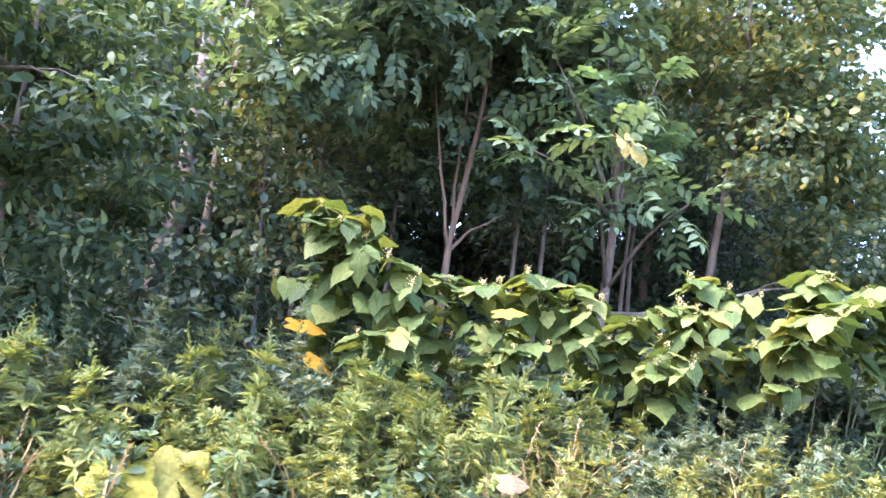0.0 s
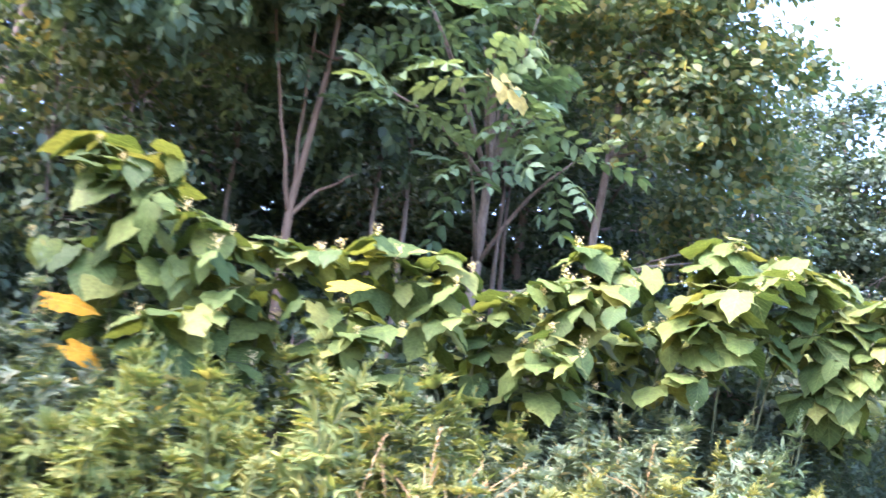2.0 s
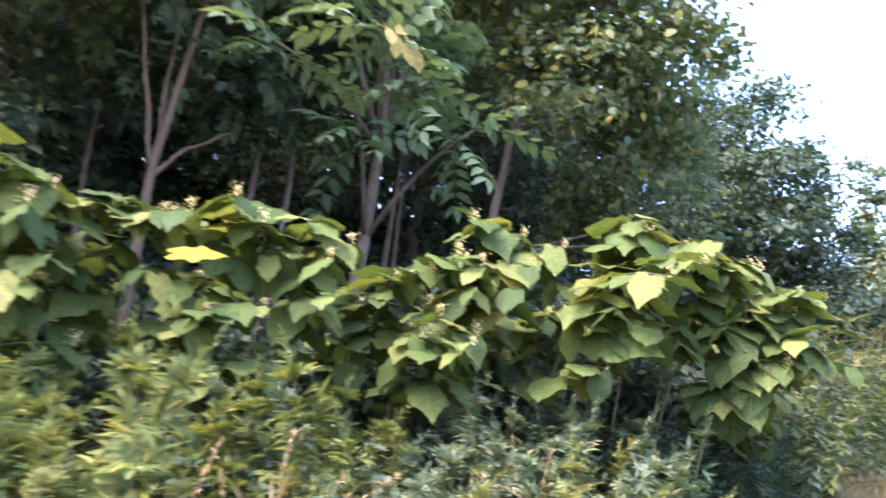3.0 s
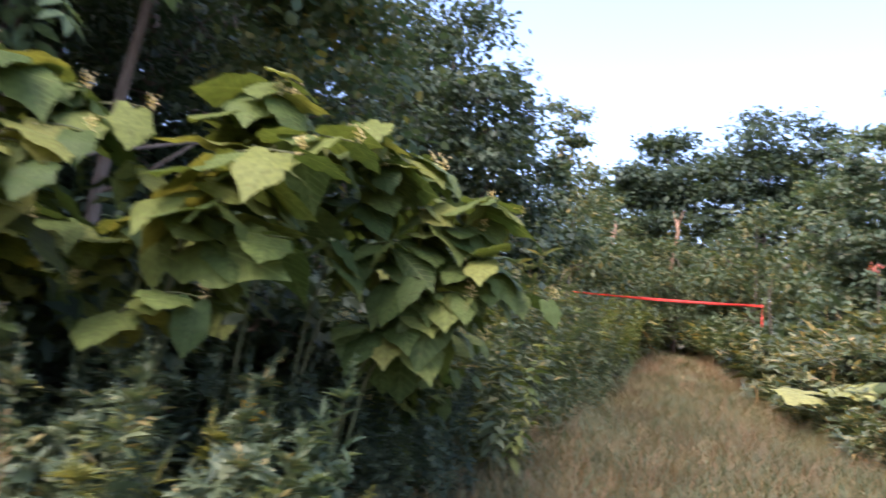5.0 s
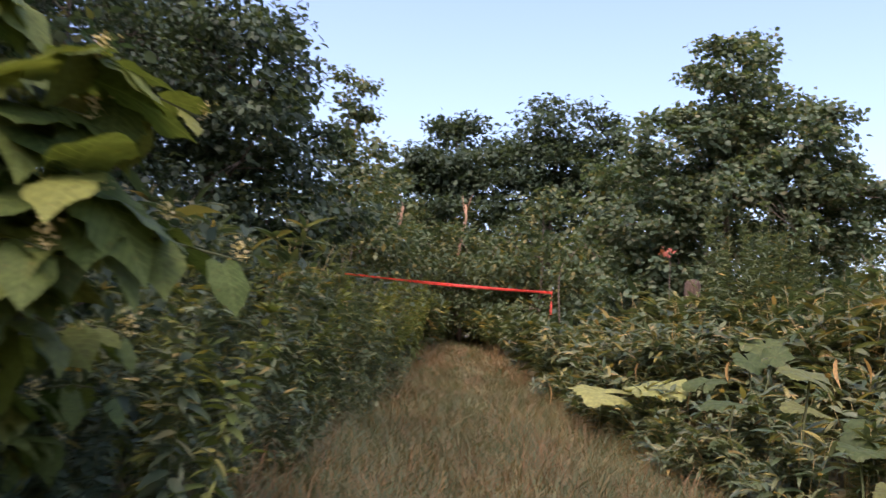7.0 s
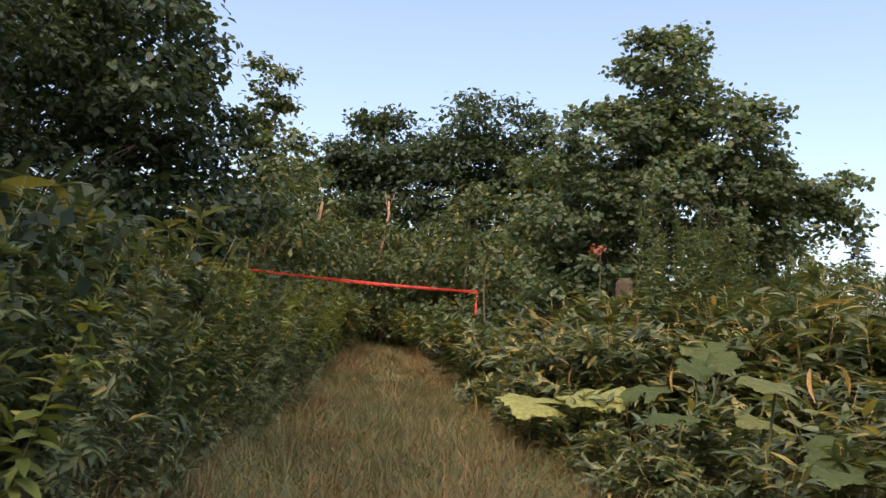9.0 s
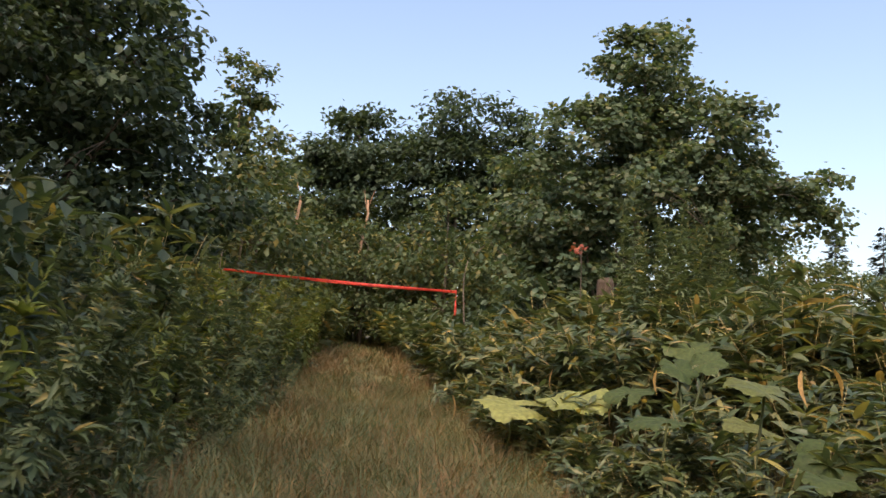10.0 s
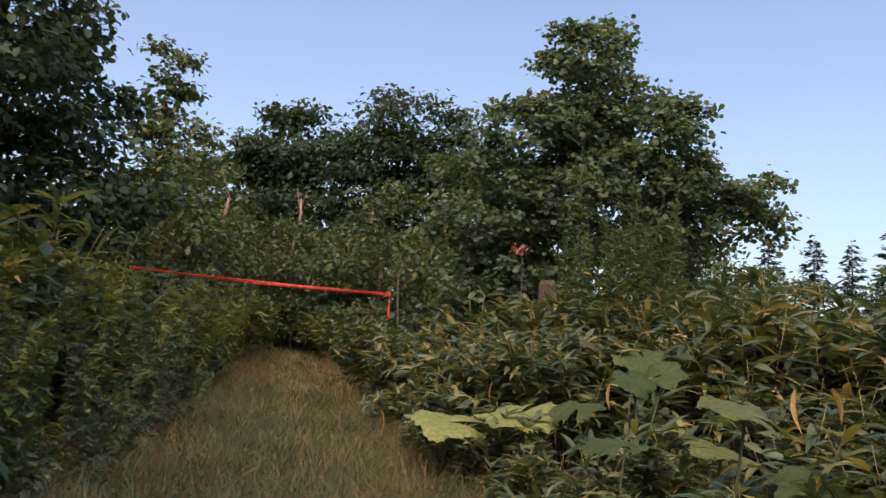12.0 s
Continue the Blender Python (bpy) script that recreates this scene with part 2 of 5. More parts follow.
def scatter(tmpl, P, D, U, S):
    """Copies of a leaf shape at points P, along D, with their upper side towards U, at sizes S; as one mesh."""
    tv, tf = tmpl
    y = unit(D)
    x = unit(np.cross(y, U))
    z = np.cross(x, y)
    S = np.asarray(S)[:, None, None]
    V = P[:, None] + S * (tv[None, :, 0:1] * x[:, None] + tv[None, :, 1:2] * y[:, None] + tv[None, :, 2:3] * z[:, None])
    F = tf[None] + (np.arange(len(P)) * len(tv))[:, None, None]
    return V.reshape(-1, 3), F.reshape(-1, 3)


def tube(pts, radii, sides=6):
    pts = np.asarray(pts, dtype=float)
    radii = np.broadcast_to(np.asarray(radii, dtype=float), (len(pts),))
    tan = unit(np.gradient(pts, axis=0))
    ref = np.where(np.abs(tan[:, 2:3]) > 0.9, np.array([[1.0, 0, 0]]), np.array([[0, 0, 1.0]]))
    ref = np.broadcast_to(ref[0], tan.shape)
    a = unit(np.cross(tan, ref))
    b = np.cross(tan, a)
    th = np.arange(sides) * 2 * math.pi / sides
    V = pts[:, None] + radii[:, None, None] * (np.cos(th)[None, :, None] * a[:, None] + np.sin(th)[None, :, None] * b[:, None])
    V = V.reshape(-1, 3)
    F = []
    for i in range(len(pts) - 1):
        for j in range(sides):
            k = (j + 1) % sides
            p, q, r, s = i * sides + j, i * sides + k, (i + 1) * sides + k, (i + 1) * sides + j
            F += [(p, q, r), (p, r, s)]
    n = len(V)
    V = np.vstack([V, pts[0], pts[-1]])
    for j in range(sides):
        k = (j + 1) % sides
        F += [(n, k, j), (n + 1, n - sides + j, n - sides + k)]
    return V, np.array(F)


def outline_leaf(widths, fold=0.25, droop=0.15, wave=0.0, cols=1):
    """A leaf along +y, length 1: half-widths at even steps, folded along its midrib and drooping to the tip."""
    n = len(widths)
    ys = np.linspace(0, 1, n)
    V, F, rows = [], [], []
    for i, (y, w) in enumerate(zip(ys, widths)):
        row = []
        if w <= 0.0:
            row.append(len(V))
            V.append((0, y, -droop * y * y))
        else:
            for c in range(-cols, cols + 1):
                u = c / cols
                row.append(len(V))
                back = 0.0 if i > 1 else -0.10 * abs(u)
                V.append((u * w, y + back, abs(u) * w * fold - droop * y * y + wave * math.sin(i * 2.1 + c * 1.7) * abs(u)))
        rows.append(row)
    for a, b in zip(rows, rows[1:]):
        if len(a) == 1 and len(b) > 1:
            F += [(a[0], b[i + 1], b[i]) for i in range(len(b) - 1)]
        elif len(b) == 1 and len(a) > 1:
            F += [(a[i], a[i + 1], b[0]) for i in range(len(a) - 1)]
        elif len(a) > 1:
            for i in range(len(a) - 1):
                F += [(a[i], a[i + 1], b[i + 1]), (a[i], b[i + 1], b[i])]
    return np.array(V, dtype=float), np.array(F)


LEAF4 = (np.array([(0, 0, 0), (0.30, 0.45, 0.07), (0, 1, -0.1), (-0.30, 0.45, 0.07)]), np.array([(0, 1, 2), (0, 2, 3)]))
LEAF_OVAL = outline_leaf([0, 0.27, 0.33, 0], 0.3, 0.18)
LEAF_POINTED = outline_leaf([0, 0.20, 0.23, 0.13, 0], 0.3, 0.2)
LEAF_BROAD = outline_leaf([0.1, 0.36, 0.40, 0.26, 0], 0.25, 0.2)
LEAF_HEART = outline_leaf([0, 0.36, 0.36, 0.2, 0], 0.2, 0.2)
LEAF_LANCE = outline_leaf([0, 0.085, 0.075, 0], 0.35, 0.22)
LEAF_BAMBOO = outline_leaf([0, 0.105, 0.118, 0.075, 0], 0.3, 0.32)
LEAF_FINE = (LEAF4[0] * (0.36, 1, 1), LEAF4[1])


def lobe(y0, size, ang):
    """One side lobe of a cut leaf."""
    c, k = math.cos(radians(ang)), math.sin(radians(ang))
    x, y, z = LEAF4[0].T * size
    x = x * 0.52
    return np.stack([x * c + y * k, y * c - x * k + y0, z], 1), LEAF4[1]


LEAF_LOBED = join([(LEAF_LANCE[0] * (1.7, 1, 1), LEAF_LANCE[1]), lobe(0.25, 0.62, 50), lobe(0.25, 0.62, -50), lobe(0.5, 0.46, 42), lobe(0.5, 0.46, -42)])


def pinnate(pairs, leaflet=LEAF4, size=0.36, droop=0.25):
    """A compound leaf, length 1, with opposite leaflets along its stalk."""
    P, D, S = [], [], []
    for i in range(pairs):
        y = 0.22 + 0.72 * i / max(pairs - 1, 1)
        s = size * (0.75 + 0.5 * math.sin(math.pi * (0.15 + 0.7 * i / pairs)))
        for sg in (-1, 1):
            P.append((sg * 0.012, y, -droop * y * y))
            D.append((sg * 0.9, 0.5 + 0.18 * math.sin(4.1 * i + sg), -0.3 + 0.22 * math.sin(2.7 * i + 1.3 * sg)))
            S.append(s)
    P.append((0, 0.96, -droop * 0.92))
    D.append((0, 1, -2 * droop))
    S.append(size)
    P, D = np.array(P, dtype=float), np.array(D, dtype=float)
    leaves = scatter(leaflet, P, D, np.broadcast_to(UP, P.shape), np.array(S))
    ys = np.linspace(0, 0.96, 4)
    return join([leaves, tube(np.stack([ys * 0, ys, -droop * ys * ys], 1), [0.010, 0.008, 0.006, 0.004], 3)])


PINNATE = pinnate(5)


def ground_z(x, y):
    """The slope: it climbs gently ahead and to the forest, and levels out far away."""
    r = np.sqrt(np.square(x) + np.square(y))
    k = np.where(r > 70, 70 / np.maximum(r, 1e-6), 1.0)
    bumps = 0.03 * np.sin(x * 0.9 + 1.3 * np.sin(y * 0.7)) * np.cos(y * 0.8)
    return (0.0394 * x + 0.0787 * y) * k + bumps


def stand(x, y, rz=0.0, s=1.0, rx=0.0, ry=0.0):
    return pose(x, y, float(ground_z(x, y)) - 0.02, rx, ry, rz) @ Matrix.Scale(s, 4)


def leaf_pose(p, d, size, roll=0.0, up=(0, 0, 1)):
    d = Vector(d).normalized()
    x = d.cross(Vector(up)).normalized()
    return Matrix.Translation(Vector(p)) @ Matrix((x, d, x.cross(d))).transposed().to_4x4() @ pose(0, 0, 0, 0, roll, 0) @ Matrix.Scale(size, 4)


# ---- ground ----
gx = np.concatenate([-np.geomspace(1500, 40, 14), np.linspace(-30, 70, 101), np.geomspace(80, 1500, 14)])
gy = np.concatenate([-np.geomspace(1500, 30, 14), np.linspace(-20, 40, 61), np.geomspace(50, 1500, 14)])
GX, GY = np.meshgrid(gx, gy, indexing="ij")
gv = np.stack([GX, GY, ground_z(GX, GY)], -1).reshape(-1, 3)
i0 = (np.arange(len(gx) - 1)[:, None] * len(gy) + np.arange(len(gy) - 1)[None]).ravel()
gf = np.concatenate([np.stack([i0, i0 + len(gy), i0 + len(gy) + 1], 1), np.stack([i0, i0 + len(gy) + 1, i0 + 1], 1)])
ground = part("ground", tri_mesh("ground", gv, gf, SOIL))
tagged(ground, "gently sloping meadow soil under dry grass and weeds", "ground", kind="structure")

# the trodden path's two edges, as x and y
PATH_L = np.array([(-6.0, 4.9), (6.0, 5.0), (10.0, 5.6), (11.6, 6.2), (14.3, 6.7), (16.5, 7.05), (20.0, 7.95), (27.0, 9.8), (38.0, 12.0), (46.0, 13.5)])
PATH_R = np.array([(-6.0, -4.0), (8.0, -1.0), (11.5, 2.0), (14.0, 3.1), (17.1, 4.3), (21.3, 5.6), (38.8, 10.6), (46.0, 12.6)])


def path_left(x):
    return np.interp(x, PATH_L[:, 0], PATH_L[:, 1])


def path_right(x):
    return np.interp(x, PATH_R[:, 0], PATH_R[:, 1])


# ---- grass of the path ----
def grass_blades(n, xs, low, high, seed, tall=0.24, width=0.006, lay=0.5):
    r = rng_of(seed)
    k = n // 14
    cx = xs(r, k)
    cy = low(cx) + (high(cx) - low(cx)) * r.random(k)
    pick = r.integers(k, size=n)
    wide = 0.03 + 0.09 * r.random(k)
    x = cx[pick] + r.normal(size=n) * wide[pick]
    y = cy[pick] + r.normal(size=n) * wide[pick]
    z = ground_z(x, y) - 0.01
    h = tall * (0.45 + 0.8 * r.random(n)) * (0.6 + 0.8 * r.random(k))[pick]
    ang = r.random(n) * 2 * math.pi
    drift = (r.random(k) * 2 * math.pi)[pick]
    ang = np.where(r.random(n) < 0.6, drift + 0.7 * r.normal(size=n), ang)
    lean = lay * (0.15 + r.random(n) ** 0.8)
    d = np.stack([np.cos(ang) * lean, np.sin(ang) * lean, np.ones(n)], 1)
    side = np.stack([-np.sin(ang), np.cos(ang), np.zeros(n)], 1) * (width * (0.6 + 0.8 * r.random(n)))[:, None]
    P = np.stack([x, y, z], 1)
    bend = np.stack([np.cos(ang), np.sin(ang), np.full(n, -0.35)], 1) * (h * 0.55 * lean)[:, None]
    m = P + d * (h * 0.55)[:, None]
    t = P + d * h[:, None] + bend
    V = np.stack([P - side, P + side, m + side * 0.8, m - side * 0.8, t], 1).reshape(-1, 3)
    F = (np.array([(0, 1, 2), (0, 2, 3), (3, 2, 4)])[None] + (np.arange(n) * 5)[:, None, None]).reshape(-1, 3)
    return V, F


near_grass = grass_blades(110000, lambda r, n: 8.0 + 15.0 * r.random(n), lambda x: path_right(x) - 0.6, lambda x: path_left(x) + 0.6, 11, 0.27, 0.0034, 1.2)
far_grass = grass_blades(16000, lambda r, n: 22.0 + 24.0 * r.random(n) ** 1.3, lambda x: path_right(x) - 0.5, lambda x: path_left(x) + 0.5, 12, 0.22, 0.010, 1.3)
yard_grass = grass_blades(9000, lambda r, n: -5.0 + 14.0 * r.random(n), lambda x: path_right(x), lambda x: path_left(x) + 1.2, 13, 0.2, 0.006, 1.3)
for nm, g, lb in (("path_grass", near_grass, "dry straw-brown and green grass on the trodden path"),
                  ("path_grass", far_grass, "reddish dry grass at the path's far end"),
                  ("path_grass", grass_blades(9000, lambda r, n: 9.0 + 26.0 * r.random(n) ** 1.4, lambda x: path_right(x) - 0.3, lambda x: path_left(x) + 0.3, 14, 0.42, 0.0026, 0.8), "reddish seed stalks standing above the path grass"),
                  ("meadow_grass", yard_grass, "short dry meadow grass beside the weeds")):
    tagged(part(nm, tri_mesh(nm, *g, STRAW_RED if "seed" in lb else GRASS)), lb, "grass", kind="stuff")


# ---- trees ----
def crown_tips(r, blobs, n, bough=0.5, loose=0.2):
    """Twig tips in lumpy crowns: boughs sit near the skin of the given ellipsoids, each a domed cluster with gaps beside it."""
    size = np.array([b[3] * b[4] * b[5] for b in blobs]) ** (2 / 3)
    k = max(int(n / 11), 6)
    B = np.array(blobs)[r.choice(len(blobs), k, p=size / size.sum())]
    d = unit(r.normal(size=(k, 3)) + np.array((0, 0, 0.15)))
    lump = 1 + 0.16 * np.sin(5 * d[:, 0] + B[:, 0] * 3) * np.sin(4 * d[:, 1] + 6 * d[:, 2] + B[:, 1])
    C = B[:, :3] + d * ((0.5 + 0.5 * r.random(k) ** 0.6) * lump)[:, None] * B[:, 3:6]
    which = r.integers(k, size=n)
    e = unit(r.normal(size=(n, 3)) + np.array((0, 0, 0.5)) + 0.5 * d[which])
    wide = bough * (0.6 + 0.7 * r.random(k))[which] * np.cbrt(B[:, 3] * B[:, 4] * B[:, 5])[which] * 0.62
    P = C[which] + e * (wide * (0.55 + 0.45 * r.random(n)))[:, None] * np.array((1.1, 1.1, 0.7))
    loose = r.random(n) < loose
    q = r.choice(len(blobs), n, p=size / size.sum())
    free = np.array(blobs)[q]
    f = unit(r.normal(size=(n, 3)))
    P = np.where(loose[:, None], free[:, :3] + f * (r.random(n) ** 0.5)[:, None] * free[:, 3:6], P)
    return P, unit(np.where(loose[:, None], f, e + 0.6 * d[which]))


def tree(name, base, trunk, blobs, tips, per, leaf, size, mat, bark, label, category="tree", seed=1, limbs=7,
         spread=0.3, r0=0.12, droop=0.3, group="", twig=0.006, rz=0.0, stems=None, bough=0.5, loose=0.2):
    """A tree: trunk along the given points (from its base), limbs into the crown, twigs and leaves at their tips."""
    r = rng_of(seed)
    thing = new(name)
    trunks = [np.array(trunk, dtype=float)] + [np.array(s, dtype=float) for s in (stems or [])]
    samples = []
    for k, tp in enumerate(trunks):
        tt = np.linspace(0, 1, 9)
        kn = np.linspace(0, 1, len(tp))
        fine = np.stack([np.interp(tt, kn, tp[:, c]) for c in range(3)], 1)
        fine[1:-1, :2] += r.normal(size=(7, 2)) * r0 * 0.25
        rr = r0 * (0.42 if k else 1.0) * (1 - 0.82 * tt)
        part("trunk", tri_mesh("trunk", *tube(fine, rr, 8), bark), thing)
        samples.append(fine[2:])
    P, dirs = crown_tips(r, blobs, tips, bough, loose)
    P[:, 2] = np.maximum(P[:, 2], 0.15)
    spine = np.concatenate(samples)
    for k in range(limbs):
        end = P[r.integers(len(P))]
        lower = spine[spine[:, 2] < max(end[2] - 0.1, spine[0, 2] + 0.01)]
        lower = lower if len(lower) else spine[:1]
        st = lower[np.argmin(np.linalg.norm(lower - end, axis=1) + 0.3 * r.random(len(lower)))]
        t = np.linspace(0, 1, 7)[:, None]
        mid = (st + end) / 2 + np.array((0, 0, 0.12 * np.linalg.norm(end - st)))
        pts = (1 - t) ** 2 * st + 2 * t * (1 - t) * mid + t * t * end
        pts[1:-1] += r.normal(size=(5, 3)) * 0.03 * np.linalg.norm(end - st)
        part("limb", tri_mesh("limb", *tube(pts, r0 * 0.34 * (1 - 0.85 * t[:, 0]), 6), bark), thing)
        samples.append(pts[1:])
    nodes = np.concatenate(samples)
    pieces = []
    for i in range(min(len(P) // 4, 110)):
        q = nodes[np.argmin(np.linalg.norm(nodes - P[i], axis=1))]
        t = np.linspace(0, 1, 3)[:, None]
        pts = q + (P[i] - q) * t + np.array((0, 0, 0.10)) * np.sin(t * math.pi) * np.linalg.norm(P[i] - q)
        pieces.append(tube(pts, twig * np.linspace(1.8, 0.6, 3), 3))
    tagged(part("branchwork", tri_mesh("branchwork", *join(pieces), bark), thing), kind="stuff")
    n = tips * per
    Q = np.repeat(P, per, 0) + r.normal(size=(n, 3)) * spread * np.array((1.1, 1.1, 0.45))
    Q[:, 2] = np.maximum(Q[:, 2], 0.05)
    out = np.repeat(dirs, per, 0) * np.array((1, 1, 0.3))
    D = out * 0.8 + r.normal(size=(n, 3)) * 0.6 - np.array((0, 0, droop))
    U = UP + r.normal(size=(n, 3)) * 0.4 + out * 0.35
    S = size * (0.65 + 0.6 * r.random(n))
    part("crown", tri_mesh("crown", *scatter(leaf, Q, D, U, S), mat), thing)
    thing.matrix_basis = stand(base[0], base[1], rz)
    return tagged(thing, label, category, group)


# the forest edge beside the clearing
tree("broadleaf_shrub", (-0.2, 8.3), [(0, 0, 0), (0.1, 0, 1.2), (0.0, -0.1, 3.0), (0.1, 0, 5.0)],
     [(0.1, -0.5, 3.0, 1.5, 1.2, 1.5), (-0.6, 0.1, 4.6, 1.7, 1.3, 1.6), (0.75, -0.5, 2.3, 0.7, 0.8, 0.7), (-0.5, 0.2, 1.5, 1.3, 0.9, 0.9)], 640, 26, LEAF_POINTED, 0.125, VINE, BARK,
     "leafy broadleaf shrub with drooping pointed leaves at the forest edge", "shrub", 21, 9, 0.16, 0.06, bough=0.42, loose=0.15)
tree("birch_tree", (1.75, 12.0), [(0, 0, 0), (0.05, 0, 2), (0.15, -0.05, 4.6), (0.3, -0.1, 6.4), (0.6, 0, 10)],
     [(0.8, 0.6, 9.2, 2.0, 1.8, 1.8), (0.2, 0.9, 3.2, 1.2, 0.6, 0.8)], 200, 20, LEAF4, 0.14, DEEP, BIRCH, "tall birch with pale peeling bark among dark trees", "birch tree", 22, 6, 0.3, 0.21)
tree("sapling", (1.5, 10.7), [(0, 0, 0), (0.05, 0, 1.2), (0.05, 0.05, 2.6), (0.1, 0.05, 4.2)],
     [(0, 0, 3.2, 1.0, 0.7, 1.0), (0.3, -0.2, 2.0, 0.9, 0.7, 0.8), (-0.5, 0, 4.3, 0.8, 0.6, 0.6)], 190, 18, LEAF_OVAL, 0.12, DEEP, BARK, "leafy young tree before the birch", "sapling", 26, 7, 0.22, 0.035, group="forest saplings")
tree("sapling", (2.75, 10.7), [(0, 0, 0), (0.05, 0, 1.5), (-0.05, 0.05, 3.2), (-0.1, 0.05, 5.2)],
     [(0, 0, 4.2, 1.1, 1.0, 1.6), (0.2, -0.2, 2.6, 0.9, 0.8, 0.8)], 150, 16, LEAF_OVAL, 0.12, OAK, BARK, "slender young tree with thin dark trunk", "sapling", 23, 7, 0.22, 0.04, group="forest saplings")
tree("sapling", (3.35, 11.1), [(0, 0, 0), (0.0, 0, 1.5), (0.18, 0.05, 3.2), (0.35, 0.05, 5.6)],
     [(0.2, 0, 4.8, 1.1, 1.0, 1.5), (0.3, -0.1, 3.0, 0.8, 0.8, 0.7)], 140, 16, LEAF_OVAL, 0.12, OAK, BARK, "slender young tree with thin dark trunk", "sapling", 24, 7, 0.22, 0.045, group="forest saplings")
tree("ash_tree", (4.9, 9.8), [(0, 0, 0), (0.02, 0, 1.6), (0.1, 0, 2.9), (0.32, -0.05, 4.3), (0.5, -0.1, 5.8), (0.55, -0.1, 7.7)],
     [(0.3, -0.2, 6.9, 2.0, 1.5, 1.4), (-0.9, -0.4, 5.9, 1.5, 1.1, 0.9), (-1.6, -0.1, 4.9, 1.1, 0.8, 0.7), (1.2, -0.3, 5.6, 1.0, 1.0, 0.7), (-0.2, 0.5, 4.9, 1.0, 0.7, 0.8), (1.0, 0.6, 4.4, 0.9, 0.6, 0.7)], 330, 9, PINNATE, 0.36, ASH, ASH_BARK,
     "forked young ash with pale brown bark and feathered leaves", "ash tree", 25, 7, 0.34, 0.068, 0.05, loose=0.5,
     stems=[[(0.08, 0, 2.6), (-0.10, 0.0, 3.5), (-0.28, 0.05, 4.8), (-0.5, 0.05, 6.2)], [(0.12, 0, 3.0), (0.17, 0.1, 3.7), (0.2, 0.1, 4.8), (0.15, 0.1, 6.2)], [(0.07, 0, 2.6), (0.35, -0.1, 2.95), (0.75, -0.2, 3.2)]])
for x, y, s in ((6.5, 10.8, 31), (6.85, 10.6, 32), (9.0, 11.3, 33), (9.35, 11.6, 34), (5.1, 12.2, 35)):
    tree("thin_tree", (x, y), [(0, 0, 0), (0.05, 0, 2.0), (0.15, 0, 4.0), (0.2, 0, 6.8)], [(0.1, -0.1, 5.8, 1.4, 1.2, 1.5), (0.1, -0.1, 4.0, 1.0, 0.9, 0.8)], 150, 14, LEAF_OVAL, 0.13, DEEP, BARK,
         "thin straight tree trunk in the forest shade", "tree", s, 5, 0.25, 0.055, group="thin forest trunks")


def walnut_tree(base, seed):
    """A young walnut: bent trunk, long limbs, and large feathered leaves in rosettes at the shoots' ends."""
    r = rng_of(seed)
    thing = new("walnut_tree")
    tp = np.array([(0, 0, 0), (0.0, 0, 1.3), (0.1, -0.05, 2.3), (0.0, -0.3, 3.2), (-0.3, -0.7, 4.0), (-0.5, -0.9, 4.7)])
    part("trunk", tri_mesh("trunk", *tube(tp, [0.085, 0.075, 0.065, 0.05, 0.035, 0.015], 8), BARK), thing)
    shoots = [(-0.5, -0.9, 4.7), (-1.3, -1.2, 4.1), (-0.1, -1.4, 4.4), (0.25, -1.0, 3.8), (-0.9, -1.6, 3.5), (-1.6, -0.9, 3.3), (-0.2, -1.5, 3.2), (0.0, -0.8, 4.0), (-1.1, -0.6, 4.7), (0.4, -1.5, 2.9), (-0.6, -1.0, 2.8)]
    mesh_leaf = [tri_mesh("leaf", *pinnate(5, LEAF_POINTED, 0.25, d), WALNUT) for d in (0.25, 0.4, 0.55)]
    mesh_yellow = tri_mesh("leaf", *pinnate(4, LEAF_OVAL, 0.42, 0.3), WALNUT_YELLOW)
    for k, s in enumerate(shoots):
        s = np.array(s) + np.array((-0.2, 0.0, 0.38))
        q = tp[3] if s[2] > 3.4 else tp[2]
        t = np.linspace(0, 1, 5)[:, None]
        pts = q + (s - q) * t + np.array((0, 0, 0.15)) * np.sin(t * math.pi)
        part("limb", tri_mesh("limb", *tube(pts, 0.028 * (1.1 - 0.8 * t[:, 0]), 5), BARK), thing)
        for j in range(8):
            a = 2.4 * j + k + 0.4 * r.normal()
            el = 0.7 - 0.14 * j + 0.25 * r.normal()
            d = Vector((math.cos(a) * math.cos(el), math.sin(a) * math.cos(el), math.sin(el)))
            x = d.cross(Vector((0, 0, 1))).normalized()
            m = Matrix((x, d, x.cross(d))).transposed().to_4x4()
            lf = part("leaf", mesh_leaf[(j + k) % 3], thing)
            back = (q - s) * 0.06 * (j % 4)
            lf.matrix_basis = Matrix.Translation(Vector(s + back)) @ m @ Matrix.Rotation(0.45 * r.normal(), 4, "Y") @ Matrix.Scale(0.45 + 0.28 * r.random(), 4)
    yl = part("leaf", mesh_yellow, thing, "pale yellow dying leaf")
    yl.matrix_basis = leaf_pose((-1.12, -1.57, 3.83), (0.75, -0.3, -0.15), 0.42, 0, (-0.4, -0.9, 0.5))
    # the long low limb that reaches out to the light
    low = np.array([(0.05, 0, 2.0), (0.6, -0.15, 2.05), (1.4, -0.3, 2.25), (2.4, -0.5, 2.6), (3.4, -0.7, 2.8)])
    part("limb", tri_mesh("limb", *tube(low, [0.035, 0.03, 0.024, 0.018, 0.008], 6), BARK), thing)
    thing.matrix_basis = stand(*base)
    return tagged(thing, "young walnut with large bright feathered leaves before dark forest", "walnut tree")


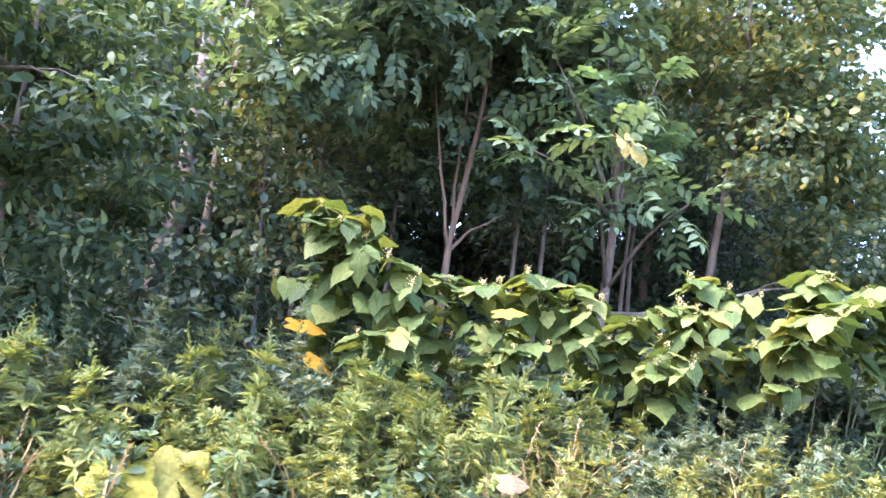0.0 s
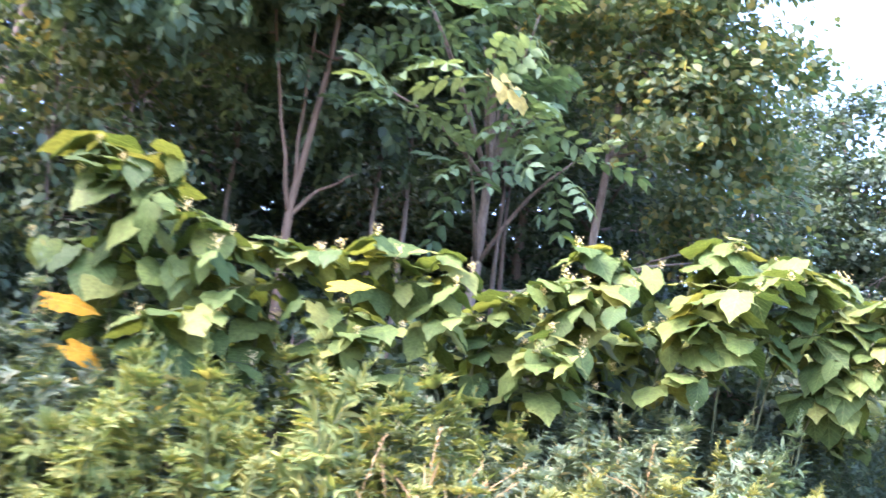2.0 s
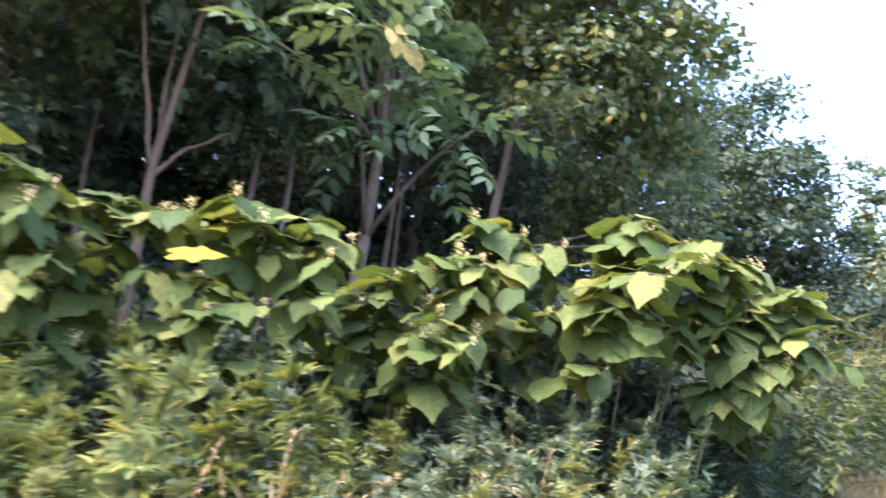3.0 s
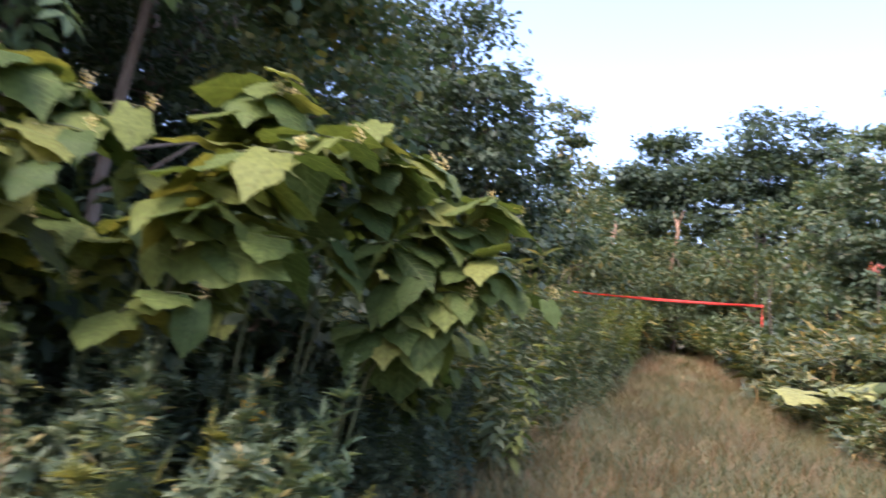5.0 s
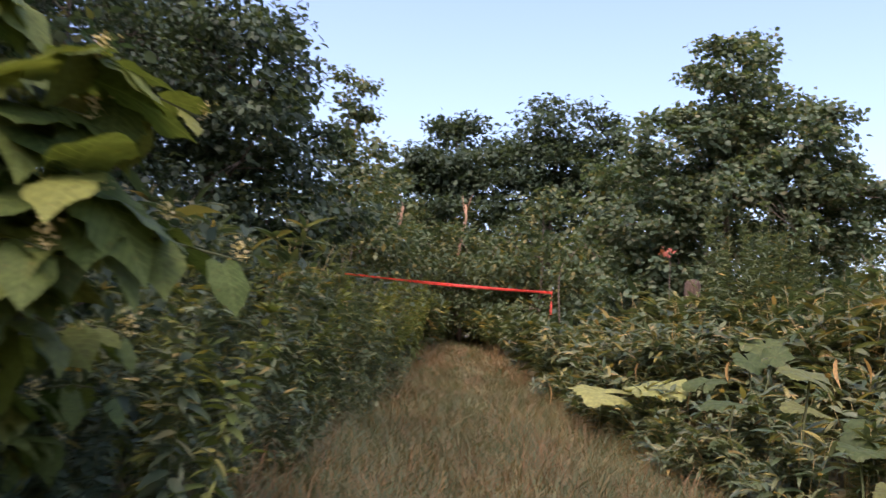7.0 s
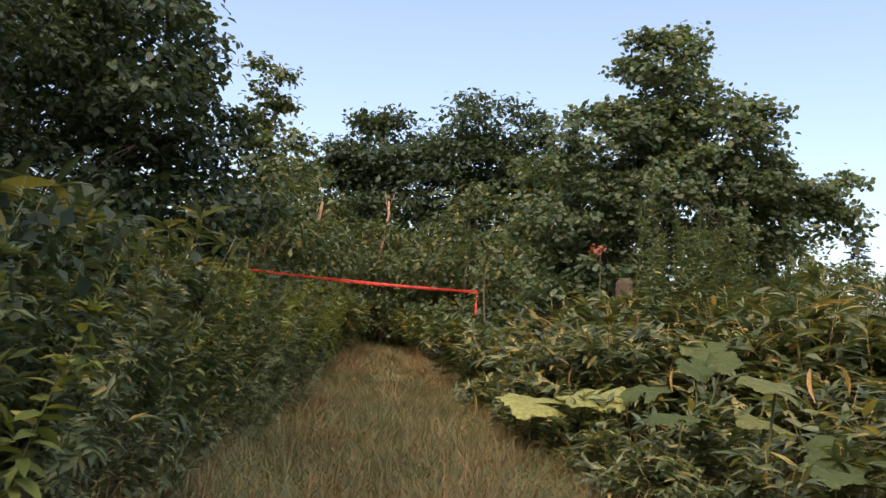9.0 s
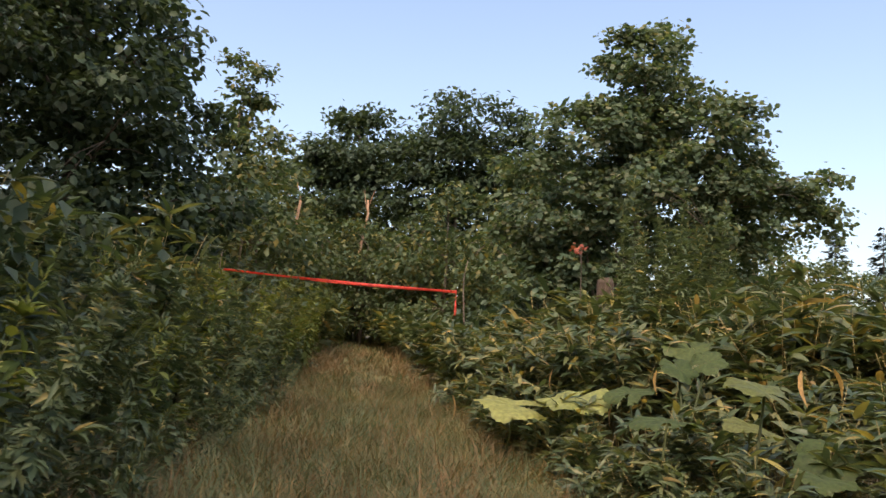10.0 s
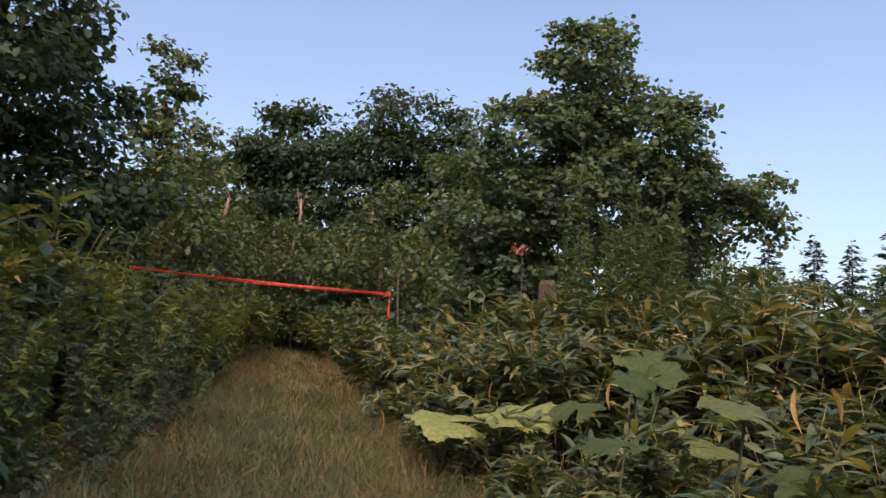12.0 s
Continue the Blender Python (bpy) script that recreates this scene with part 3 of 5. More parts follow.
tree("thin_tree", (2.35, 12.6), [(0, 0, 0), (0.0, 0, 2.0), (0.1, 0, 4.5), (0.3, 0, 8.0)], [(0.3, 0.2, 8.2, 1.5, 1.4, 1.4)], 120, 14, LEAF4, 0.15, DEEP, BARK,
     "dark tree trunk standing behind the birch", "tree", 36, 5, 0.25, 0.10, group="thin forest trunks")
walnut_tree((6.95, 9.2), 41)
tree("linden_tree", (9.0, 9.5), [(0, 0, 0), (0.1, 0, 2), (0.2, -0.3, 4), (0.2, -0.7, 6), (0.2, -0.8, 8.2)],
     [(0.1, -1.2, 6.6, 2.0, 1.6, 1.8), (1.3, -0.9, 5.2, 1.3, 1.2, 1.2), (0.3, -1.5, 4.6, 1.4, 1.0, 0.9), (2.2, -0.7, 3.6, 1.3, 1.1, 1.0), (0.8, -0.5, 8.0, 1.4, 1.3, 1.0)], 800, 27, LEAF_BROAD, 0.105, LINDEN, BARK,
     "broad-leaved tree with large yellowing leaves and dark rising limbs", "linden tree", 42, 11, 0.22, 0.08)

# the forest: three trees and a coarser one for the back rows, repeated
FOREST = []
for k, (mat, leaf, size, h) in enumerate(((DEEP, LEAF4, 0.18, 10.5), (OAK, LEAF4, 0.18, 9.5), (DEEP, LEAF4, 0.19, 11.5), (DEEP, LEAF4, 0.30, 11.0))):
    FOREST.append(tree("forest_tree", ((-3.5, 12.5), (0.2, 15.0), (4.5, 14.2), (1.6, 19.5))[k], [(0, 0, 0), (0.1, 0, h * 0.3), (0.0, 0.1, h * 0.6), (0.2, 0, h * 0.93)],
                       [(0, 0, h * 0.8, 1.6, 1.6, h * 0.2), (0.3, 0.2, h * 0.58, 2.2, 2.1, h * 0.17), (-0.3, -0.2, h * 0.36, 2.1, 2.1, h * 0.15), (0.2, -0.2, h * 0.17, 1.7, 1.7, h * 0.12)],
                       (560, 560, 560, 320)[k], (15, 15, 15, 13)[k], leaf, size, mat, BARK, "dense dark forest tree, leafy down to the ground", "tree", 50 + k, 9, 0.24, 0.16, group="forest trees", bough=0.6, loose=0.4))
spots = [(-7.5, 11.5, 1.0), (-5.5, 15.5, 1.05), (-2.0, 16.5, 0.9), (6.5, 16.5, 1.1), (9.5, 15.0, 0.95), (12.0, 12.4, 0.9), (14.5, 13.2, 0.74), (16.3, 11.9, 0.62), (19.2, 13.0, 0.74), (-9, 17, 1), (1.2, 21.0, 1.1), (5.2, 20.0, 0.9),
         (9.2, 19.0, 1.05), (13.0, 17.0, 0.95), (17.5, 16.0, 0.8), (22.0, 14.6, 0.75), (-4, 21, 1.1), (24.5, 16.5, 0.75), (28, 16.5, 0.7), (1.6, 17.0, 0.9), (3.2, 18.5, 1.0), (6.8, 18.6, 1.0), (8.2, 17.0, 0.9), (11.0, 17.4, 1.0), (3.2, 23.0, 1.2), (7.0, 23.0, 1.2), (10.8, 22.0, 1.2), (-0.8, 24.0, 1.2), (14.5, 20.5, 1.0), (-6.5, 20.0, 1.1), (10.9, 12.9, 0.8), (13.4, 14.9, 0.8), (8.6, 14.2, 0.75), (15.6, 16.2, 1.1), (16.6, 14.6, 0.9), (19.5, 18.5, 1.1), (22.5, 20.0, 1.1)]
for i, (x, y, sc) in enumerate(spots):
    copy_thing(FOREST[3 if y > 15.3 else (i % 2) * 2 if x > 9.8 else i % 3], stand(x, y, 67 * i, sc))

# understorey shrubs along the forest's foot
UNDER = tree("forest_shrub", (1.2, 10.4), [(0, 0, 0), (0.05, 0, 0.5), (0.0, 0.1, 1.1), (0.1, 0, 1.7)], [(0, 0, 1.0, 1.0, 0.9, 0.8), (0.5, 0.2, 0.7, 0.8, 0.7, 0.6), (-0.5, -0.1, 0.8, 0.8, 0.8, 0.6)],
             170, 12, LEAF4, 0.15, DEEP, BARK, "dark leafy undergrowth shrub in the forest shade", "shrub", 61, 7, 0.2, 0.03, group="undergrowth shrubs")
for i, (x, y, s) in enumerate([(-1.6, 9.8, 1.0), (0.3, 11.4, 1.1), (2.2, 9.6, 0.8), (3.9, 11.0, 0.8), (5.9, 11.9, 1.0), (7.9, 11.5, 0.9), (9.9, 9.6, 1.1), (11.4, 9.1, 1.2), (12.9, 9.4, 1.2), (14.6, 9.8, 1.25), (16.3, 9.9, 1.3), (18.2, 10.3, 1.3),
                               (-3.2, 10.4, 1.1), (10.8, 7.8, 1.0), (12.4, 8.2, 1.1), (5.6, 8.5, 0.9), (6.5, 8.2, 0.95), (7.4, 7.9, 1.0), (8.3, 7.6, 1.05), (9.2, 7.2, 1.0), (4.7, 8.7, 0.85), (4.2, 12.6, 1.2), (7.2, 13.0, 1.2), (2.6, 13.4, 1.5), (5.8, 13.6, 1.5), (8.6, 13.4, 1.5), (10.6, 12.2, 1.4), (11.0, 10.8, 1.3), (0.2, 12.8, 1.4), (-2.0, 13.0, 1.5), (4.0, 16.4, 1.8), (7.8, 15.4, 1.8), (11.2, 14.6, 1.8), (1.6, 18.6, 1.8), (13.4, 11.0, 1.4), (15.2, 11.4, 1.4), (31.5, 3.6, 1.5), (31.0, 1.0, 1.5), (30.5, -1.4, 1.3), (33.0, -3.5, 1.4), (29.5, 4.6, 1.3), (27.6, 3.8, 1.1), (10.2, 7.4, 0.85), (18.0, 9.4, 1.0), (21.0, 10.1, 1.1), (23.0, 10.4, 1.2), (3.0, 20.4, 2.1), (5.4, 21.4, 2.1), (7.6, 20.8, 2.1), (10.0, 20.4, 2.1), (12.4, 19.4, 2.1), (1.0, 22.0, 2.1), (8.8, 24.6, 2.4), (11.8, 23.6, 2.4), (5.6, 25.2, 2.4), (2.4, 25.6, 2.4)] + [(2.0 + 2.2 * k, 28.0, 3.0) for k in range(12)]):
    copy_thing(UNDER, stand(x, y, 77 * i, s))

# trees round the far end of the path
tree("tall_tree", (21.6, 12.7), [(0, 0, 0), (0.1, 0, 2.6), (0, 0, 5), (-0.1, 0.1, 7.8)],
     [(-0.5, 0.5, 7.2, 1.7, 1.7, 1.5), (0.2, -0.5, 5.9, 1.5, 1.6, 1.1), (0.5, -1.0, 4.6, 1.5, 1.6, 1.1), (-1.4, -1.0, 5.0, 1.6, 1.6, 1.6), (0.6, -1.4, 3.2, 1.6, 1.7, 1.1), (-1.0, -1.6, 2.6, 1.8, 1.4, 1.1), (0.3, -1.5, 1.6, 1.6, 1.4, 0.9)], 900, 20, LEAF_OVAL, 0.16, DEEP, BARK,
     "tall dark leafy tree leaning over the thicket", "tree", 71, 12, 0.19, 0.17, bough=0.62, loose=0.36)
tree("slim_tree", (33.4, 14.6), [(0, 0, 0), (0, 0, 4), (0.1, -0.1, 8.6)], [(0, 0, 8.0, 0.7, 0.7, 1.2), (0, -0.4, 6.2, 1.3, 1.2, 1.2), (0, -0.3, 4.2, 1.7, 1.6, 1.4), (0, 0, 2.2, 2.0, 1.8, 1.2)], 380, 18, LEAF_OVAL, 0.2, OAK, BARK,
     "slim young tree at the forest edge", "tree", 72, 7, 0.24, 0.08)
tree("round_tree", (45.3, 13.6), [(0, 0, 0), (0, 0, 4), (0.1, 0, 9)], [(0, 0, 8.6, 2.0, 2.2, 1.7), (0, 1.4, 7.4, 1.6, 1.6, 1.3), (0, -1.4, 7.6, 1.8, 1.7, 1.4), (0, 0, 5.5, 2.2, 2.6, 1.6)], 520, 26, LEAF4, 0.30, DEEP, BARK,
     "round-crowned forest tree with open trunk", "tree", 73, 8, 0.4, 0.2)
tree("round_tree", (44.5, 8.8), [(0, 0, 0), (0, 0, 4), (0.1, 0, 9.5)], [(0, 0.6, 9.9, 1.5, 1.6, 1.3), (0, -1.9, 9.6, 1.2, 1.3, 1.3), (0, 0.4, 7.8, 2.4, 2.4, 1.6), (0, -2.2, 7.4, 2.0, 2.0, 1.6), (0, 0, 5.0, 2.4, 3.0, 2.0)], 640, 26, LEAF4, 0.30, DEEP, BARK,
     "round-crowned forest tree with twin tops", "tree", 74, 8, 0.4, 0.2)
BROWNISH = tree("bushy_tree", (38.0, 8.2), [(0, 0, 0), (0, 0, 2), (0.1, 0, 5)], [(0, 0, 4.4, 1.5, 1.6, 1.4), (0, 0.9, 3.0, 1.6, 1.6, 1.2), (0, -0.9, 3.0, 1.6, 1.6, 1.3), (-0.3, 0, 1.4, 1.8, 1.9, 1.2)], 320, 12, LEAF4, 0.25, OAK, BARK,
                "bushy olive-green tree in the thicket", "tree", 75, 7, 0.36, 0.1, group="bushy trees")
for i, (x, y, s) in enumerate([(36.5, 5.2, 1.0), (40.5, 9.5, 0.95), (34.0, 13.9, 0.95), (43.4, 12.6, 1.0), (39.6, 13.3, 0.74), (39.4, 11.5, 0.78), (43.5, 14.2, 0.9), (33, 17, 1.1), (38.0, 15.0, 1.0), (42.5, 6.0, 1.3), (31.0, 12.6, 0.8), (47, 11.0, 1.2), (41.5, 13.6, 0.8), (44, 16.5, 1.3), (49, 14.5, 1.2), (40, 3.2, 1.1), (33.5, -0.6, 0.85), (34.5, 2.2, 0.95), (36.0, -2.6, 0.9), (32.5, 4.6, 0.7), (46, 3.5, 1.2), (28.2, 12.0, 0.8), (50, 7, 1.5)]):
    copy_thing(BROWNISH, stand(x, y, 53 * i, s))
LEAF_ROUND = (LEAF_OVAL[0] * (1.5, 1, 1), LEAF_OVAL[1])
for i, (x, y, s) in enumerate([(33.0, 1.2, 0.72), (34.0, -1.2, 0.62), (32.5, 3.6, 0.85), (36.0, -3.0, 0.66)]):
    copy_thing(BROWNISH, stand(x, y, 67 * i + 20, s))
tree("broad_tree", (29.0, 2.25), [(0, 0, 0), (0, 0, 3), (-0.1, -0.2, 6), (-0.2, -0.1, 8.7)],
     [(-0.2, -0.1, 7.7, 1.2, 1.15, 1.45), (0, 0.8, 6.4, 1.6, 1.5, 1.3), (0, -1.4, 6.0, 1.9, 1.7, 1.5), (0.2, 1.6, 4.8, 1.8, 1.6, 1.6), (-0.2, -0.4, 4.8, 2.0, 2.0, 1.6), (0, -3.0, 4.7, 1.6, 1.5, 0.9), (-0.3, 1.6, 3.2, 1.5, 1.4, 1.0), (0.3, -2.0, 3.6, 1.4, 1.4, 0.7)], 1500, 28, LEAF_ROUND, 0.125, PALE, BARK,
     "broad spreading tree with large round leaves against the sky", "tree", 76, 12, 0.17, 0.15, bough=0.62, loose=0.34,
     stems=[[(0, 0.1, 0), (0, 0.9, 2.4), (0.1, 1.4, 5.0)], [(0, -0.1, 0), (0, -0.7, 2.6), (0.1, -1.6, 5.0)], [(0, 0.3, 0), (-0.3, 0.4, 2.4), (-0.2, 0.5, 5.0)]])


def dead_tree(base, pts, r0, label, seed):
    r = rng_of(seed)
    thing = new("dead_tree")
    pts = np.array(pts, dtype=float)
    part("trunk", tri_mesh("trunk", *tube(pts, r0 * np.linspace(1, 0.5, len(pts)), 7), DEADWOOD), thing)
    for k in range(2):
        s = pts[-2] + (pts[-1] - pts[-2]) * r.random()
        e = s + np.array((r.normal() * 0.2, r.normal() * 0.3, 0.5 + 0.5 * r.random()))
        part("bare_limb", tri_mesh("bare_limb", *tube([s, (s + e) / 2 + r.normal(size=3) * 0.08, e], [r0 * 0.35, r0 * 0.25, r0 * 0.1], 5), DEADWOOD), thing)
    thing.matrix_basis = stand(*base)
    return tagged(thing, label, "dead tree")


dead_tree((41.8, 12.1), [(0, 0, 0), (0, 0.3, 3.2), (0, 0.2, 4.2), (0, 0.0, 5.4), (0, 0.05, 6.0)], 0.08, "dead tree with bare orange-brown stripped trunk", 81)
dead_tree((36.6, 13.6), [(0, 0, 0), (0, 0.1, 2.2), (0, -0.1, 3.6), (0, -0.3, 5.0)], 0.10, "grey bare leaning trunk among bushes", 82)


def spruce(base, h, seed, label):
    r = rng_of(seed)
    thing = new("spruce_tree")
    part("trunk", tri_mesh("trunk", *tube([(0, 0, 0), (0, 0, h * 0.5), (0.05, 0, h)], [0.16, 0.1, 0.01], 6), BARK), thing)
    V = []
    for k in range(int(h * 2.6)):
        z = h * (0.12 + 0.86 * k / (h * 2.6))
        rad = (h - z) * 0.27 + 0.12
        for j in range(7):
            a = 6.283 * j / 7 + k * 0.7 + 0.2 * r.normal()
            n = max(int(rad * 17), 5)
            zj = z + 0.16 * r.normal()
            rj = rad * (0.75 + 0.4 * r.random())
            t = r.random(n) ** 0.8
            q = np.stack([np.cos(a) * rj * t, np.sin(a) * rj * t, zj - 0.35 * rj * t + 0.3 * rj * t * t], 1) + r.normal(size=(n, 3)) * 0.05
            V.append((q, np.stack([np.cos(a + 0.9 * r.normal(size=n)), np.sin(a + 0.9 * r.normal(size=n)), np.full(n, -0.1)], 1)))
    P, D = np.concatenate([v[0] for v in V]), np.concatenate([v[1] for v in V])
    part("crown", tri_mesh("crown", *scatter(LEAF4, P, D, np.broadcast_to(UP, P.shape) + r.normal(size=P.shape) * 0.3, 0.2 + 0.2 * r.random(len(P))), NEEDLE), thing)
    thing.matrix_basis = stand(*base)
    return tagged(thing, label, "spruce", "distant spruces")


SP = spruce((66.0, -13.2), 10.8, 83, "dark distant spruce standing against the pale sky")
for x, y, s in ((65.5, -15.9, 1.02), (52.0, -15.2, 0.98), (53.5, -17.5, 1.1), (50.5, -18.0, 1.3), (70, -11.0, 0.85), (71, -20.5, 1.1)):
    copy_thing(SP, stand(x, y, 31 * x, s))
for i, (x, y, s) in enumerate([(58, -7.5, 1.35), (61, -10.5, 1.25), (64, -14.5, 1.2), (60, -17.5, 1.25), (57, -20, 1.3), (46, -4.0, 1.1), (52, -6.0, 1.2), (49, -11.0, 0.95), (48, -15, 1.0), (40, -2.5, 0.8), (38, -5.0, 0.75), (43, -7.0, 0.85), (41, -10.0, 0.7)]):
    copy_thing(BROWNISH, stand(x, y, 41 * i, s))


# ---- plants: shapes shared by many ----
def mugwort_shape(h, seed, lobed=True, leaves=46, size=0.11, lean=0.12, leaf=LEAF_OVAL):
    r = rng_of(seed)
    t = np.linspace(0, 1, 6)
    a = r.random() * 6.28
    spine = np.stack([np.cos(a) * lean * h * t ** 2, np.sin(a) * lean * h * t ** 2, h * t], 1)
    stem = tube(spine, 0.006 * (1.1 - t * 0.8), 4)
    u = 0.12 + 0.88 * np.sort(r.random(leaves)) ** 0.8
    P = np.stack([np.interp(u, t, spine[:, c]) for c in range(3)], 1)
    az = np.arange(leaves) * 2.4 + r.normal(size=leaves) * 0.3
    el = -0.3 + 0.95 * u ** 3 + 0.22 * r.normal(size=leaves)
    D = np.stack([np.cos(az) * np.cos(el), np.sin(az) * np.cos(el), np.sin(el)], 1)
    U = UP + r.normal(size=(leaves, 3)) * 0.3
    S = size * (1.25 - 0.65 * u) * (0.8 + 0.4 * r.random(leaves))
    fol = [scatter(LEAF_LOBED if lobed else leaf, P, D, U, S)]
    # the flowering tip, a thin spire of tiny leaves
    m = 22
    w = np.linspace(0, 1, m)[:, None]
    tipd = unit(spine[-1] - spine[-2])
    Q = spine[-1] + tipd * w * 0.2 * h
    fol.append(scatter(LEAF_FINE, Q, unit(r.normal(size=(m, 3)) * 0.6 + tipd), UP + r.normal(size=(m, 3)), size * (0.42 - 0.25 * w[:, 0])))
    # the rosette of young upright leaves round the tip
    m = 11
    aa = np.arange(m) * 2.4
    lift = np.linspace(0.35, 1.2, m)
    E2 = np.stack([np.cos(aa) * np.cos(lift), np.sin(aa) * np.cos(lift), np.sin(lift)], 1)
    fol.append(scatter(LEAF_LOBED if lobed else leaf, np.repeat(spine[-1:] - tipd * 0.02, m, 0), E2, UP + r.normal(size=(m, 3)) * 0.2, size * np.linspace(0.75, 0.4, m)))
    # small side shoots with fine leaves
    for k in range(4):
        uu = 0.35 + 0.14 * k
        b = np.array([np.interp(uu, t, spine[:, c]) for c in range(3)])
        aa = r.random() * 6.28
        m = 9
        s = np.linspace(0.2, 1, m)[:, None] * 0.22 * h * (1.1 - 0.6 * uu)
        Q = b + s * np.array((math.cos(aa) * 0.6, math.sin(aa) * 0.6, 0.8))
        E2 = unit(r.normal(size=(m, 3)) + np.array((math.cos(aa), math.sin(aa), 0.7)))
        fol.append(scatter(LEAF_FINE, Q, E2, UP + r.normal(size=(m, 3)) * 0.3, np.full(m, size * 0.75)))
    return stem, join(fol)


def sasa_shape(h, seed, culms=5, fans=5, size=0.25, leaf=LEAF_BAMBOO):
    r = rng_of(seed)
    stems, P, D = [], [], []
    for c in range(culms):
        a = r.random() * 6.28
        b = np.array((0.16 * math.cos(a), 0.16 * math.sin(a), 0)) * r.random()
        t = np.linspace(0, 1, 5)
        hh = h * (0.72 + 0.32 * r.random())
        sp = b + np.stack([np.cos(a) * 0.22 * hh * t ** 2, np.sin(a) * 0.22 * hh * t ** 2, hh * t], 1)
        stems.append(tube(sp, 0.005 * (1.1 - 0.6 * t), 3))
        for k in range(fans):
            u = 0.42 + 0.58 * (k + r.random() * 0.6) / fans
            u = min(u, 1.0)
            q = np.array([np.interp(u, t, sp[:, i]) for i in range(3)])
            aa = r.random() * 6.28
            q2 = q + np.array((math.cos(aa), math.sin(aa), 0.5)) * 0.05
            for j in range(5):
                w = aa + (j - 2) * 0.65 + 0.15 * r.normal()
                e = 0.35 + 0.3 * r.normal()
                P.append(q2)
                D.append((math.cos(w) * math.cos(e), math.sin(w) * math.cos(e), math.sin(e)))
    P, D = np.array(P), np.array(D)
    n = len(P)
    return join(stems), scatter(leaf, P, D, UP + r.normal(size=(n, 3)) * 0.25, size * (0.7 + 0.5 * r.random(n)))


def moved(V, m):
    a = np.array(m)
    return V @ a[:3, :3].T + a[:3, 3]


def plants(name, shapes, places, stem_mat, leaf_material, label, category, group, single=200, part_names=("stem", "foliage")):
    """Sets plants at poses: the first ones as things of their own, the rest of the thicket as one body of growth."""
    data = [(tri_mesh(part_names[0], *s, stem_mat), tri_mesh(part_names[1], *f, leaf_material)) for s, f in shapes]
    rest_s, rest_f = [], []
    for i, m in enumerate(places):
        k = i % len(shapes)
        if i < single:
            thing = new(name)
            part(part_names[0], data[k][0], thing)
            part(part_names[1], data[k][1], thing)
            thing.matrix_basis = m
            tagged(thing, label, category, group)
        else:
            rest_s.append((moved(shapes[k][0][0], m), shapes[k][0][1]))
            rest_f.append((moved(shapes[k][1][0], m), shapes[k][1][1]))
    if rest_s:
        body = part(name + "_thicket", tri_mesh(part_names[1], *join(rest_f), leaf_material))
        tagged(body, label, category, kind="stuff")
        part(part_names[0], tri_mesh(part_names[0], *join(rest_s), stem_mat), body)


def sown(n, seed, x0, x1, low, high, smin, smax, tilt=8):
    r = rng_of(seed)
    out = []
    for _ in range(n):
        x = x0 + (x1 - x0) * r.random()
        a, b = low(x), high(x)
        y = a + (b - a) * r.random()
        out.append(stand(x, y, 360 * r.random(), smin + (smax - smin) * r.random(), tilt * r.normal(), tilt * r.normal()))
    return out


MUGS = [mugwort_shape(0.85, 100 + k, True, 22 + 3 * k, 0.155, 0.3) for k in range(5)]
TALL = [mugwort_shape(1.35, 110 + k, k % 2 == 0, 70, 0.15, 0.2, (LEAF_POINTED[0] * (0.8, 1, 1), LEAF_POINTED[1])) for k in range(5)]
plants("mugwort_plant", MUGS, sown(190, 1, -2.0, 4.6, lambda x: 5.5, lambda x: 7.0, 0.7, 1.5, 17), STEM, MUG,
       "green mugwort weed with cut leaves and upright stem", "mugwort", "foreground mugwort", 110)
# shade before the knotweed is imitated by the darker leaf colour
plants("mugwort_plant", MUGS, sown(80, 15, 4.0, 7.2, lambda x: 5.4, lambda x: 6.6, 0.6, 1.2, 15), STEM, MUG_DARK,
       "mugwort before the knotweed, shade put into its dark green leaf colour", "mugwort", "foreground mugwort", 55)
# same plants in the paler leaf, whose colour imitates direct sun
plants("mugwort_plant", MUGS, sown(100, 16, -2.0, 6.8, lambda x: 4.7, lambda x: 5.9, 0.4, 1.0, 16), STEM, MUG_SUNLIT,
       "yellow-green mugwort at the clearing's edge, sunlight put into its paler leaf colour", "mugwort", "clearing mugwort", 60)
plants("edge_weed", [mugwort_shape(0.6, 140 + k, False, 26, 0.12, 0.2) for k in range(3)], sown(62, 17, -2.0, 7.8, lambda x: 4.8, lambda x: 6.2, 0.6, 1.3, 12), STEM, ASH,
       "low broad-leaved weed between the mugwort stems", "weed", "low weeds", 70)
# forest shade on this stand and the spires is coloured into the leaves
plants("mugwort_plant", MUGS, sown(110, 2, -3.0, 3.2, lambda x: 6.4, lambda x: 9.0, 0.9, 1.35), STEM, MUG_DARK, "mugwort growing in the forest's shade, which is also put into its dark leaf colour", "mugwort", "shaded mugwort", 30)
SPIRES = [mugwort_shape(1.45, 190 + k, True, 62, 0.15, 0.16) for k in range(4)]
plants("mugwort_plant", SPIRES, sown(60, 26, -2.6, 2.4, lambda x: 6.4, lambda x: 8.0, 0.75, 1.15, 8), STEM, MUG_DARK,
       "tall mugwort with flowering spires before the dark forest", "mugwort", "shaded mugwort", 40)
